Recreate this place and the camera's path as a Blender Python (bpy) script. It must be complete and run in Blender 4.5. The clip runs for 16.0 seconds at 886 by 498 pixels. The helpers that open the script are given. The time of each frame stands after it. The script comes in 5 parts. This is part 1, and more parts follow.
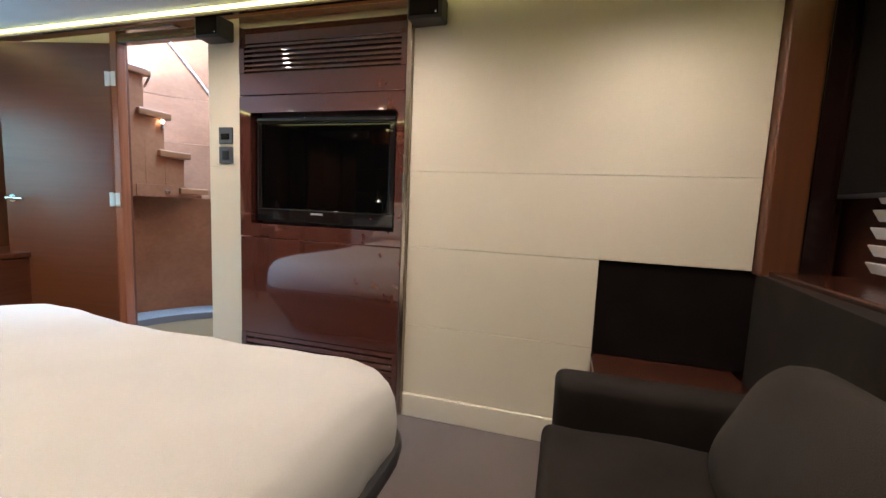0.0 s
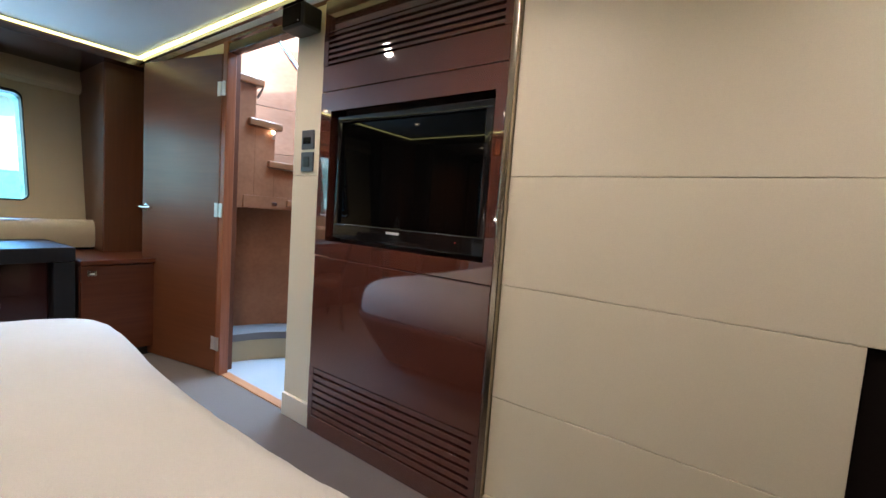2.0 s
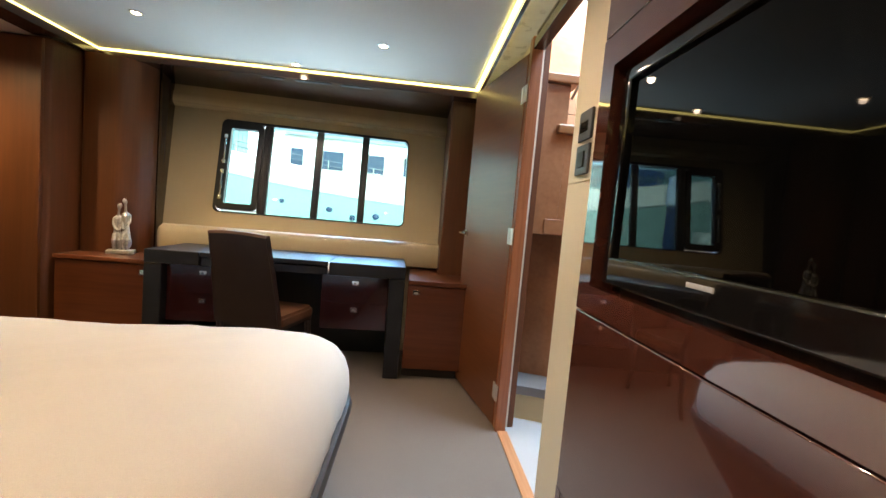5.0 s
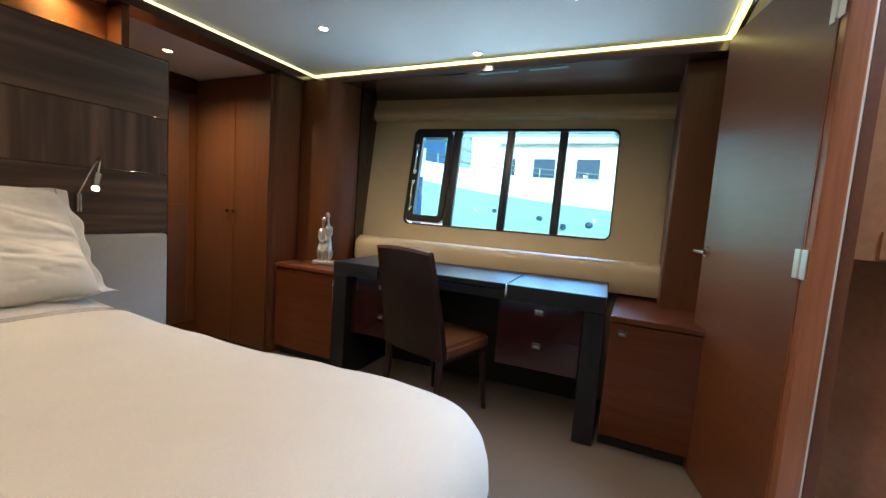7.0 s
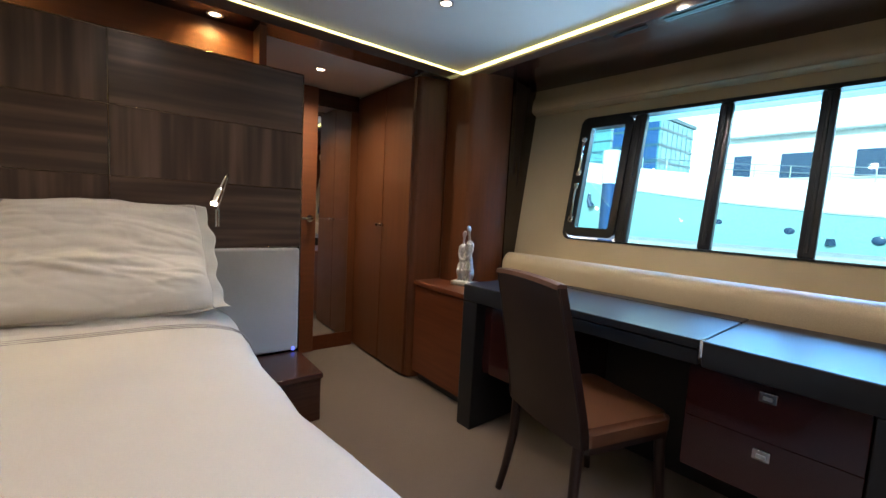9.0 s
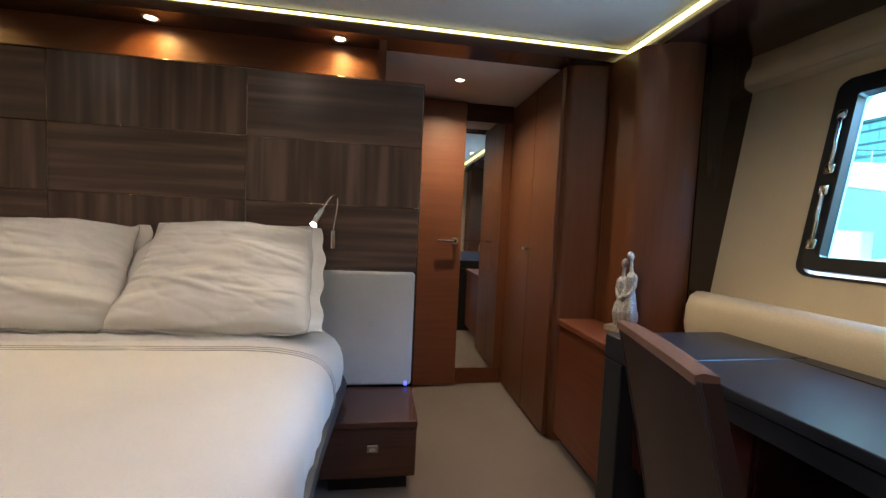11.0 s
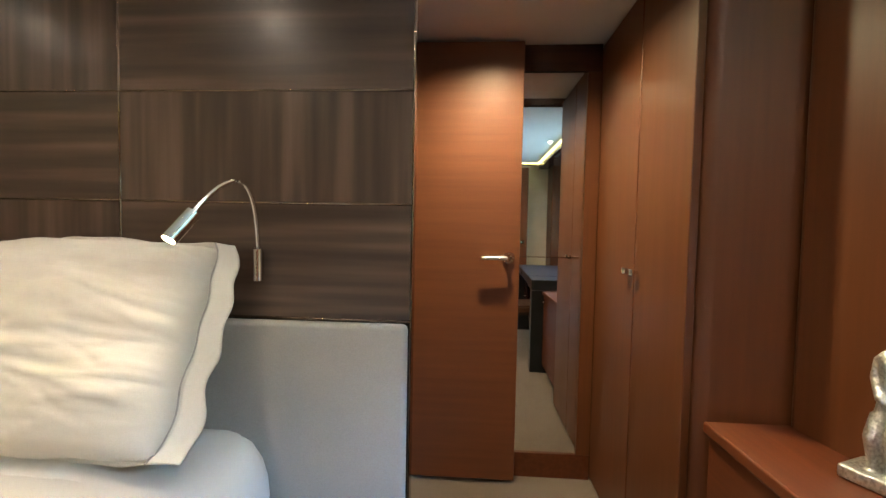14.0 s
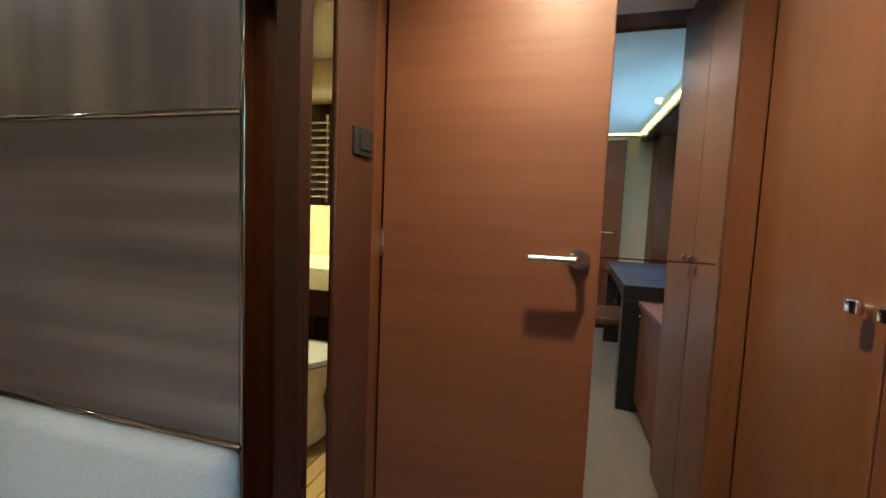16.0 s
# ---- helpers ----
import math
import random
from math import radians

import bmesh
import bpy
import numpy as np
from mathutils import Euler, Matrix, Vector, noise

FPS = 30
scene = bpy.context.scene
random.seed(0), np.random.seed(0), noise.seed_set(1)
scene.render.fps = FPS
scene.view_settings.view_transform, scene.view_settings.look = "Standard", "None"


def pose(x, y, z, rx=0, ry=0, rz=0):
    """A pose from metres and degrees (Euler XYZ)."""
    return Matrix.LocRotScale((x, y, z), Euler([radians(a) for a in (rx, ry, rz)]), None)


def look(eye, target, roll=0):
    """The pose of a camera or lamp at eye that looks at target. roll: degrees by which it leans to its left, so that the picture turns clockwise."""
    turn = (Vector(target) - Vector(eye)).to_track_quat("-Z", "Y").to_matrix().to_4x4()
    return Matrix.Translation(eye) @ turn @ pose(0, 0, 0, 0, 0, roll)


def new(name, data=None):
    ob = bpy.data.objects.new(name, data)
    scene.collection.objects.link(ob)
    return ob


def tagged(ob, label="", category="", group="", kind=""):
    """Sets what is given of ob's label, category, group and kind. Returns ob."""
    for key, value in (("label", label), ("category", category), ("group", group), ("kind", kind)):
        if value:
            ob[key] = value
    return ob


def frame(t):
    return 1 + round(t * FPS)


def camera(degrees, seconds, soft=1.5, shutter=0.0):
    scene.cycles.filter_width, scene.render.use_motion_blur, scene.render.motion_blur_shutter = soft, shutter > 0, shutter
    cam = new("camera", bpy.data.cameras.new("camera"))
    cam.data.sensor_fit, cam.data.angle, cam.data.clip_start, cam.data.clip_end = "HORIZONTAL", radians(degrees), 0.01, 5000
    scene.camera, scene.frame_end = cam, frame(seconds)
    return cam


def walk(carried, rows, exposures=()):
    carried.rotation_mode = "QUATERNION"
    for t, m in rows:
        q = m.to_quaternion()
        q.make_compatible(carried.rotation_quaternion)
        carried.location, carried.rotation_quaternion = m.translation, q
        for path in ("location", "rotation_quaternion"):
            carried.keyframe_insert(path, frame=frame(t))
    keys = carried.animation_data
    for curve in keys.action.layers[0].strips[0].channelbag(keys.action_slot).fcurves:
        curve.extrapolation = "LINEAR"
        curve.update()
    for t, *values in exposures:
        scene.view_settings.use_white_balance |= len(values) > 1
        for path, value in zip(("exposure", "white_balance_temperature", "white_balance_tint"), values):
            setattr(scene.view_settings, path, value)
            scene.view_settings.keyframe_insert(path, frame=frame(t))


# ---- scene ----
cam = camera(94.2, 16.0)
METRES, EYE, TILT, LEAN, TURN = 5.4, 1.134, 0.0, 0.0, 16.1
ROWS = [
    (0.0, 0.0, 0.0, 0.0, 0.26, -6.16, -2.46),
    (0.5, -0.0002, 0.0335, 0.0022, 3.88, -5.76, -3.2),
    (1.0, 0.0033, 0.0628, 0.0017, 8.51, -5.23, -3.7),
    (1.5, 0.0094, 0.0925, -0.0003, 13.45, -4.91, -4.04),
    (2.0, 0.0165, 0.1245, 0.0014, 19.48, -4.59, -4.11),
    (2.5, 0.0143, 0.1514, 0.0011, 26.29, -4.22, -4.19),
    (3.0, 0.0084, 0.1834, 0.0004, 33.7, -3.93, -4.3),
    (3.5, -0.0007, 0.2101, 0.0017, 40.82, -3.71, -4.8),
    (4.0, -0.0075, 0.2425, 0.001, 50.09, -3.68, -4.88),
    (4.5, -0.012, 0.2704, 0.0005, 60.86, -4.12, -4.9),
    (5.0, -0.0297, 0.2898, -0.0002, 70.11, -4.06, -5.03),
    (7.5, -0.166, 0.3417, 0.0051, 105.68, -5.57, -3.62),
    (8.0, -0.1982, 0.3454, 0.0035, 112.03, -5.64, -3.26),
    (8.5, -0.2288, 0.3481, 0.0056, 119.03, -5.43, -3.05),
    (9.0, -0.2584, 0.35, 0.006, 126.46, -5.17, -3.04),
    (9.5, -0.2921, 0.3544, 0.006, 134.35, -4.99, -3.05),
    (10.0, -0.3177, 0.3576, 0.0065, 142.2, -4.67, -2.99),
    (12.5, -0.442, 0.2807, 0.0077, 165.58, -2.47, -1.81),
    (13.0, -0.456, 0.2577, 0.0074, 166.44, -2.33, -1.5),
    (13.5, -0.4705, 0.2204, 0.0072, 167.09, -2.37, -1.2),
    (14.0, -0.483, 0.1844, 0.0078, 167.6, -2.41, -1.1),
    (14.5, -0.4997, 0.1507, 0.0064, 168.62, -2.68, -1.31),
    (15.0, -0.5173, 0.1166, 0.0087, 170.71, -3.3, -2.04),
    (15.5, -0.5325, 0.0853, 0.0052, 174.4, -3.77, -1.99),
    (16.0, -0.545, 0.0525, 0.0046, 179.63, -4.51, -2.3),
]
walk(cam, [(t, pose(0, 0, EYE, TILT, LEAN, TURN) @ pose(METRES * x, METRES * y, METRES * z, 90 + pitch, roll, yaw)) for t, x, y, z, yaw, pitch, roll in ROWS], [(0, 1.35, 5900, 17), (3, 0.92, 5950, 16), (5, 1.13, 7800, 20), (7.5, 0.77, 6550, 18), (10, 0.74, 6250, 20), (12.5, 1.18, 6250, 17), (14, 1.50, 6700, 12), (16, 1.58, 5500, 3)])

# ---- world, sun, large lights ----
world = bpy.data.worlds.new("sky")
scene.world = world
world.use_nodes = True
wn = world.node_tree
sky = wn.nodes.new("ShaderNodeTexSky")
sky.sky_type, sky.sun_disc = "NISHITA", False
sky.sun_elevation, sky.sun_rotation = radians(30), radians(75)
sky.air_density, sky.dust_density = 1.2, 2.5
wn.links.new(sky.outputs[0], wn.nodes["Background"].inputs[0])
wn.nodes["Background"].inputs[1].default_value = 0.15


def lamp(name, kind, m, energy, color, **kw):
    data = bpy.data.lights.new(name, kind)
    data.energy, data.color = energy, color
    for key, value in kw.items():
        if key == "size":
            data.size = value
        elif key == "size_y":
            data.shape, data.size_y = "RECTANGLE", value
        elif key == "angle":
            data.angle = value
        elif key == "spot":
            data.spot_size, data.spot_blend = value
        elif key == "soft":
            data.shadow_soft_size = value
    ob = new(name, data)
    ob.matrix_world = m
    return ob


WARM = (1.0, 0.86, 0.70)
lamp("sun", "SUN", look((22, 6, 13), (0, 0, 0)), 5.0, (1.0, 0.95, 0.88), angle=radians(0.5))
lamp("stairwell_skylight", "AREA", look((-2.55, 3.2, 3.85), (-2.35, 1.5, 0.0)), 215, (0.44, 0.72, 1.0), size=1.6, size_y=1.0)
lamp("window_daylight", "AREA", look((-7.6, 1.9, 3.85), (-3.0, 0.2, 0.8)), 980, (0.20, 0.50, 1.0), size=5.5, size_y=1.5)
# unseen fill lamp low outside the window, added to brighten the ceiling with blue
lamp("upward_window_fill", "AREA", look((-6.3, 0.7, -0.2), (-3.2, 0.6, 1.9)), 135, (0.52, 0.82, 1.0), size=3.2, size_y=1.0)

# ---- materials ----


def nodes(name):
    m = bpy.data.materials.new(name)
    m.use_nodes = True
    t = m.node_tree
    return m, t, t.nodes["Principled BSDF"]


def noise_at(t, scale, stretch=(1, 1, 1), detail=4.0, space="Object"):
    co = t.nodes.new("ShaderNodeTexCoord")
    mp = t.nodes.new("ShaderNodeMapping")
    mp.inputs["Scale"].default_value = stretch
    nz = t.nodes.new("ShaderNodeTexNoise")
    nz.inputs["Scale"].default_value, nz.inputs["Detail"].default_value = scale, detail
    t.links.new(co.outputs[space], mp.inputs[0])
    t.links.new(mp.outputs[0], nz.inputs["Vector"])
    return nz.outputs["Fac"]


def ramp(t, fac, stops):
    r = t.nodes.new("ShaderNodeValToRGB")
    els = r.color_ramp.elements
    while len(els) < len(stops):
        els.new(0.5)
    for e, (p, c) in zip(els, stops):
        e.position, e.color = p, (*c, 1)
    t.links.new(fac, r.inputs[0])
    return r.outputs[0]


def bump(t, b, fac, strength, distance=0.01):
    n = t.nodes.new("ShaderNodeBump")
    n.inputs["Strength"].default_value, n.inputs["Distance"].default_value = strength, distance
    t.links.new(fac, n.inputs["Height"])
    t.links.new(n.outputs[0], b.inputs["Normal"])


def blend(t, kind, fac, a, c):
    n = t.nodes.new("ShaderNodeMix")
    n.data_type, n.blend_type = "RGBA", kind
    n.inputs[0].default_value = fac
    t.links.new(a, n.inputs[6])
    t.links.new(c, n.inputs[7])
    return n.outputs[2]


def cloth(name, a, c, grain=260, large=3.0, rough=0.9, relief=0.25, sheen=0.0, distance=0.004, shine=0.5, mottle=0.82):
    """Fabric, leather or carpet: two tones over a large scale, a fine grain and its relief."""
    m, t, b = nodes(name)
    big = ramp(t, noise_at(t, large), [(0.3, a), (0.7, c)])
    fine = noise_at(t, grain, detail=2)
    tone = ramp(t, fine, [(0.25, (mottle, mottle, mottle)), (0.75, (1, 1, 1))])
    t.links.new(blend(t, "MULTIPLY", 1.0, big, tone), b.inputs["Base Color"])
    b.inputs["Roughness"].default_value = rough
    b.inputs["Specular IOR Level"].default_value = shine
    b.inputs["Sheen Weight"].default_value = sheen
    bump(t, b, fine, relief, distance)
    return m


def wood(name, dark, light, along="x", rough=0.44, coat=0.12, fine=70, large=6, vary=0.12, deep=0.78, shine=0.3, film=0.2):
    """Veneer with its grain along one axis; neighbouring pieces differ a little."""
    m, t, b = nodes(name)
    s = {"x": (0.05, 1, 1), "y": (1, 0.05, 1), "z": (1, 1, 0.05)}[along]
    a = noise_at(t, fine, s, 5)
    w = noise_at(t, large, s, 3)
    info = t.nodes.new("ShaderNodeObjectInfo")
    base = ramp(t, a, [(0.28, dark), (0.72, light)])
    band = ramp(t, w, [(0.32, (deep, deep - 0.02, deep - 0.04)), (0.68, (1.0, 1.0, 1.0))])
    piece = ramp(t, info.outputs["Random"], [(0.0, (1 - vary, 1 - vary, 1 - vary)), (1.0, (1, 1, 1))])
    t.links.new(blend(t, "MULTIPLY", 1.0, blend(t, "MULTIPLY", 1.0, base, band), piece), b.inputs["Base Color"])
    rg = t.nodes.new("ShaderNodeMapRange")
    rg.inputs[3].default_value, rg.inputs[4].default_value = rough - 0.05, rough + 0.08
    t.links.new(w, rg.inputs[0])
    t.links.new(rg.outputs[0], b.inputs["Roughness"])
    b.inputs["Specular IOR Level"].default_value = shine
    b.inputs["Coat Weight"].default_value, b.inputs["Coat Roughness"].default_value = coat, film
    bump(t, b, a, 0.03, 0.001)
    return m


def figured(name, along):
    """Grey-brown veneer under varnish: broad soft ribbons that waver along the grain, with fine pores over them."""
    m, t, b = nodes(name)
    fine = noise_at(t, 70, {"x": (0.05, 1, 1), "z": (1, 1, 0.05)}[along], 5)
    ribbon = noise_at(t, 24, {"x": (0.045, 0.3, 1), "z": (1, 0.3, 0.045)}[along], 1.5)
    broad = noise_at(t, 5, {"x": (0.12, 0.3, 1), "z": (1, 0.3, 0.12)}[along], 2)
    base = ramp(t, ribbon, [(0.30, (0.056, 0.035, 0.0255)), (0.50, (0.084, 0.054, 0.040)), (0.70, (0.142, 0.094, 0.070))])
    pore = ramp(t, fine, [(0.3, (0.80, 0.79, 0.78)), (0.7, (1.0, 1.0, 1.0))])
    drift = ramp(t, broad, [(0.3, (0.72, 0.71, 0.70)), (0.7, (1.0, 1.0, 1.0))])
    t.links.new(blend(t, "MULTIPLY", 1.0, blend(t, "MULTIPLY", 1.0, base, pore), drift), b.inputs["Base Color"])
    rg = t.nodes.new("ShaderNodeMapRange")
    rg.inputs[3].default_value, rg.inputs[4].default_value = 0.42, 0.26
    t.links.new(ribbon, rg.inputs[0])
    t.links.new(rg.outputs[0], b.inputs["Roughness"])
    b.inputs["Specular IOR Level"].default_value = 0.34
    b.inputs["Coat Weight"].default_value, b.inputs["Coat Roughness"].default_value = 0.1, 0.2
    bump(t, b, ribbon, 0.10, 0.004)
    return m


def gloss(name, color, rough=0.1, metal=0.0, coat=0.0, smudge=0.06, scale=14, trans=0.0):
    m, t, b = nodes(name)
    n = noise_at(t, scale)
    lo = tuple(v * 0.9 for v in color)
    t.links.new(ramp(t, n, [(0.3, lo), (0.7, color)]), b.inputs["Base Color"])
    rg = t.nodes.new("ShaderNodeMapRange")
    rg.inputs[3].default_value, rg.inputs[4].default_value = rough, rough + smudge
    t.links.new(n, rg.inputs[0])
    t.links.new(rg.outputs[0], b.inputs["Roughness"])
    b.inputs["Metallic"].default_value, b.inputs["Coat Weight"].default_value = metal, coat
    b.inputs["Coat Roughness"].default_value = 0.03
    return m


def glow(name, color, strength):
    m, t, b = nodes(name)
    b.inputs["Base Color"].default_value = (*color, 1)
    b.inputs["Emission Color"].default_value, b.inputs["Emission Strength"].default_value = (*color, 1), strength
    return m


def pane_glass(name, tint, shine=0.07):
    m = bpy.data.materials.new(name)
    m.use_nodes = True
    t = m.node_tree
    t.nodes.remove(t.nodes["Principled BSDF"])
    tr, gl, mx = (t.nodes.new("ShaderNodeBsdf" + k) for k in ("Transparent", "Glossy", "Transparent"))
    t.nodes.remove(mx)
    mx = t.nodes.new("ShaderNodeMixShader")
    tr.inputs[0].default_value = (*tint, 1)
    gl.inputs["Roughness"].default_value = 0.02
    mx.inputs[0].default_value = shine
    t.links.new(tr.outputs[0], mx.inputs[1])
    t.links.new(gl.outputs[0], mx.inputs[2])
    t.links.new(mx.outputs[0], t.nodes["Material Output"].inputs[0])
    return m


CARPET = cloth("taupe_carpet", (0.130, 0.096, 0.074), (0.157, 0.117, 0.091), 330, 2.2, 0.97, 0.6, 0.2, 0.006)
CREAM = cloth("cream_leather", (0.69, 0.605, 0.455), (0.74, 0.655, 0.505), 420, 1.3, 0.55, 0.05, mottle=0.93)
BEIGE = cloth("beige_suede", (0.52, 0.42, 0.255), (0.58, 0.475, 0.295), 380, 2.0, 0.8, 0.1, mottle=0.9)
BOLSTER = cloth("beige_leather", (0.50, 0.40, 0.25), (0.55, 0.45, 0.29), 300, 2.0, 0.5, 0.12)
LINEN = cloth("white_cotton", (0.57, 0.535, 0.485), (0.62, 0.585, 0.53), 700, 2.5, 0.85, 0.05, 0.1, 0.001)
PIPING = cloth("grey_embroidery", (0.32, 0.295, 0.285), (0.38, 0.35, 0.34), 500, 8, 0.8, 0.2)
GREYPAD = cloth("grey_upholstery", (0.34, 0.32, 0.295), (0.395, 0.37, 0.345), 420, 3.0, 0.85, 0.2, 0.2)
CHARCOAL = cloth("charcoal_wool", (0.017, 0.0125, 0.0102), (0.027, 0.0202, 0.0166), 380, 5, 0.95, 0.6, shine=0.15)
CUSHION = cloth("grey_brown_wool", (0.034, 0.0265, 0.022), (0.048, 0.038, 0.031), 420, 5, 0.95, 0.7, shine=0.15)
BLACKFAB = cloth("black_cloth", (0.007, 0.0045, 0.0038), (0.011, 0.007, 0.006), 380, 5, 0.95, 0.3, shine=0.12)
BASELEATHER = cloth("dark_grey_leather", (0.03, 0.028, 0.029), (0.045, 0.042, 0.043), 200, 5, 0.5, 0.15)
DESKLEATHER = cloth("black_leather", (0.012, 0.013, 0.016), (0.018, 0.019, 0.023), 260, 5, 0.36, 0.05, shine=0.33)
CHAIRLEATHER = cloth("dark_brown_leather", (0.017, 0.0085, 0.0075), (0.027, 0.0135, 0.011), 200, 6, 0.40, 0.15)
SEATLEATHER = cloth("tan_leather", (0.10, 0.042, 0.022), (0.15, 0.066, 0.035), 200, 6, 0.36, 0.15)
# chair back's top edge: paler tan that has the light from above painted in
CAPLEATHER = cloth("sky_lit_tan_leather", (0.115, 0.058, 0.040), (0.17, 0.088, 0.062), 200, 9, 0.42, 0.15)
TREADCLOTH = cloth("grey_step_carpet", (0.17, 0.16, 0.16), (0.21, 0.20, 0.20), 330, 2.2, 0.97, 0.5, 0.2)
LANEBLUE = cloth("pale_lobby_carpet", (0.36, 0.355, 0.35), (0.42, 0.41, 0.40), 330, 2.2, 0.97, 0.5, 0.2)
CEIL = cloth("pale_grey_headlining", (0.63, 0.65, 0.65), (0.68, 0.70, 0.70), 400, 1.6, 0.75, 0.08)
HALLCEIL = cloth("white_headlining", (0.60, 0.56, 0.53), (0.66, 0.62, 0.59), 400, 1.6, 0.8, 0.08)
MAHOG_X = wood("mahogany_grain_across", (0.136, 0.041, 0.0150), (0.166, 0.052, 0.0190), "x", 0.5, 0.28, 45, 5, shine=0.3, deep=0.82, film=0.42)
DOORWOOD = wood("varnished_mahogany_door", (0.140, 0.043, 0.0155), (0.172, 0.055, 0.020), "x", 0.42, 0.5, 45, 5, shine=0.36, deep=0.84, film=0.24)
MAHOG_Z = wood("mahogany_grain_upright", (0.102, 0.0305, 0.0090), (0.132, 0.041, 0.0122), "z", 0.44, 0.3, 50, 5, shine=0.36, film=0.36, deep=0.86)
MAHOG_Y = wood("mahogany_grain_along", (0.104, 0.027, 0.0095), (0.148, 0.041, 0.0145), "y", 0.42, 0.25, 50, 5, shine=0.28)
CHERRY = wood("cherry_veneer", (0.40, 0.185, 0.10), (0.46, 0.22, 0.122), "y", 0.45, 0.06, 40, 4)
TREADWOOD = wood("cherry_tread", (0.34, 0.145, 0.062), (0.42, 0.19, 0.085), "y", 0.3, 0.3)
STAIRSIDE = wood("cherry_stair_panel", (0.36, 0.150, 0.070), (0.43, 0.185, 0.088), "x", 0.4, 0.15, 40, 4)
CHERRY_EDGE = wood("cherry_edge", (0.42, 0.17, 0.075), (0.55, 0.25, 0.12), "x", 0.35, 0.2)
DARKWOOD = wood("dark_stained_trim", (0.040, 0.014, 0.009), (0.070, 0.024, 0.014), "x", 0.22, 0.5)
DARKWOOD_Z = wood("near_black_wood", (0.012, 0.005, 0.004), (0.022, 0.0085, 0.006), "z", 0.25, 0.4)
WENGE_X = figured("grey_figured_veneer_across", "x")
WENGE_Z = figured("grey_figured_veneer_upright", "z")
JAMBWOOD = wood("red_door_frame", (0.27, 0.088, 0.038), (0.37, 0.130, 0.060), "z", 0.3, 0.4)
LACQUER = gloss("burgundy_brown_lacquer", (0.098, 0.030, 0.0205), 0.05, 0, 1.0, 0.03)
LACQUER.node_tree.nodes["Principled BSDF"].inputs["Coat IOR"].default_value = 1.85
DRAWER = gloss("burgundy_drawer_lacquer", (0.034, 0.009, 0.009), 0.12, 0, 0.3, 0.03)
CHROME = gloss("polished_chrome", (0.75, 0.74, 0.72), 0.08, 1.0)
BRONZE = gloss("brushed_bronze", (0.50, 0.44, 0.35), 0.2, 1.0)
TRIM = gloss("dark_gloss_trim", (0.034, 0.012, 0.008), 0.16, 0, 0.3)
INLAY = gloss("dark_bronze_inlay", (0.20, 0.15, 0.115), 0.045, 1.0, 0, 0.05, 30)
NICKEL = gloss("satin_nickel", (0.55, 0.55, 0.53), 0.25, 1.0)
HINGE = gloss("bright_satin_steel", (0.80, 0.80, 0.78), 0.38, 0.85)
BLACKGLOSS = gloss("black_gloss_plastic", (0.008, 0.008, 0.009), 0.06, 0, 0.3, 0.03)
SCREEN = gloss("black_screen_glass", (0.002, 0.002, 0.002), 0.02, 0, 0.0, 0.01)
SCREEN.node_tree.nodes["Principled BSDF"].inputs["Specular IOR Level"].default_value = 0.2
BLACKPLASTIC = gloss("black_satin_plastic", (0.014, 0.014, 0.015), 0.38)
GREYPLASTIC = gloss("dark_grey_switch", (0.07, 0.075, 0.085), 0.35)
ANODISED = gloss("black_anodised_frame", (0.006, 0.007, 0.009), 0.30)
SILVER = gloss("worn_silver_leaf", (0.56, 0.55, 0.52), 0.26, 0.92, 0, 0.3, 45)
bump(SILVER.node_tree, SILVER.node_tree.nodes["Principled BSDF"], noise_at(SILVER.node_tree, 70), 0.7, 0.006)
st = SILVER.node_tree
st.links.new(ramp(st, noise_at(st, 150, detail=3), [(0.34, (0.40, 0.39, 0.36)), (0.60, (0.68, 0.67, 0.64))]), st.nodes["Principled BSDF"].inputs["Base Color"])
MIRROR = gloss("mirror_glass", (0.80, 0.80, 0.77), 0.015, 1.0, 0, 0.005)
GLASS = pane_glass("blue_tinted_glass", (0.66, 0.95, 1.0), 0.028)
# emission for an added backdrop plane, so the sky outside burns out to white
SKYGLOW = glow("white_sky_glow", (1.0, 0.98, 0.95), 1.4)
LED = glow("warm_led_strip", (1.0, 0.92, 0.34), 2.3)
BULB = glow("warm_bulb", (1.0, 0.80, 0.50), 14.0)
BLUELED = glow("blue_indicator", (0.15, 0.2, 1.0), 1.0)
WHITEMARK = gloss("pale_print", (0.6, 0.6, 0.6), 0.4)
STONE = cloth("cream_stone", (0.66, 0.58, 0.34), (0.74, 0.66, 0.42), 60, 4, 0.3, 0.05)
TEAK = wood("teak_boards", (0.40, 0.27, 0.10), (0.55, 0.38, 0.16), "y", 0.45, 0.1)
GELCOAT = gloss("white_gelcoat", (0.82, 0.82, 0.80), 0.25)
# lower hull gelcoat: the water's teal reflection is painted into the base colour
HULLSHADE = gloss("gelcoat_with_water_tint", (0.27, 0.46, 0.45), 0.25)
TINTED = gloss("dark_blue_glazing", (0.03, 0.06, 0.12), 0.08)
TOWERGLASS = gloss("deep_blue_tower_glazing", (0.020, 0.085, 0.24), 0.2)
TOWERPALE = gloss("teal_tower_glazing", (0.12, 0.33, 0.36), 0.2)
TOWERBAND = gloss("dark_tower_band", (0.03, 0.10, 0.14), 0.4)
CONCRETE = cloth("pale_concrete", (0.42, 0.41, 0.39), (0.5, 0.49, 0.47), 20, 1, 0.9, 0.3)
SEA = gloss("harbour_water", (0.02, 0.06, 0.07), 0.08, 0, 0, 0.1, 3)

# ---- shaping ----


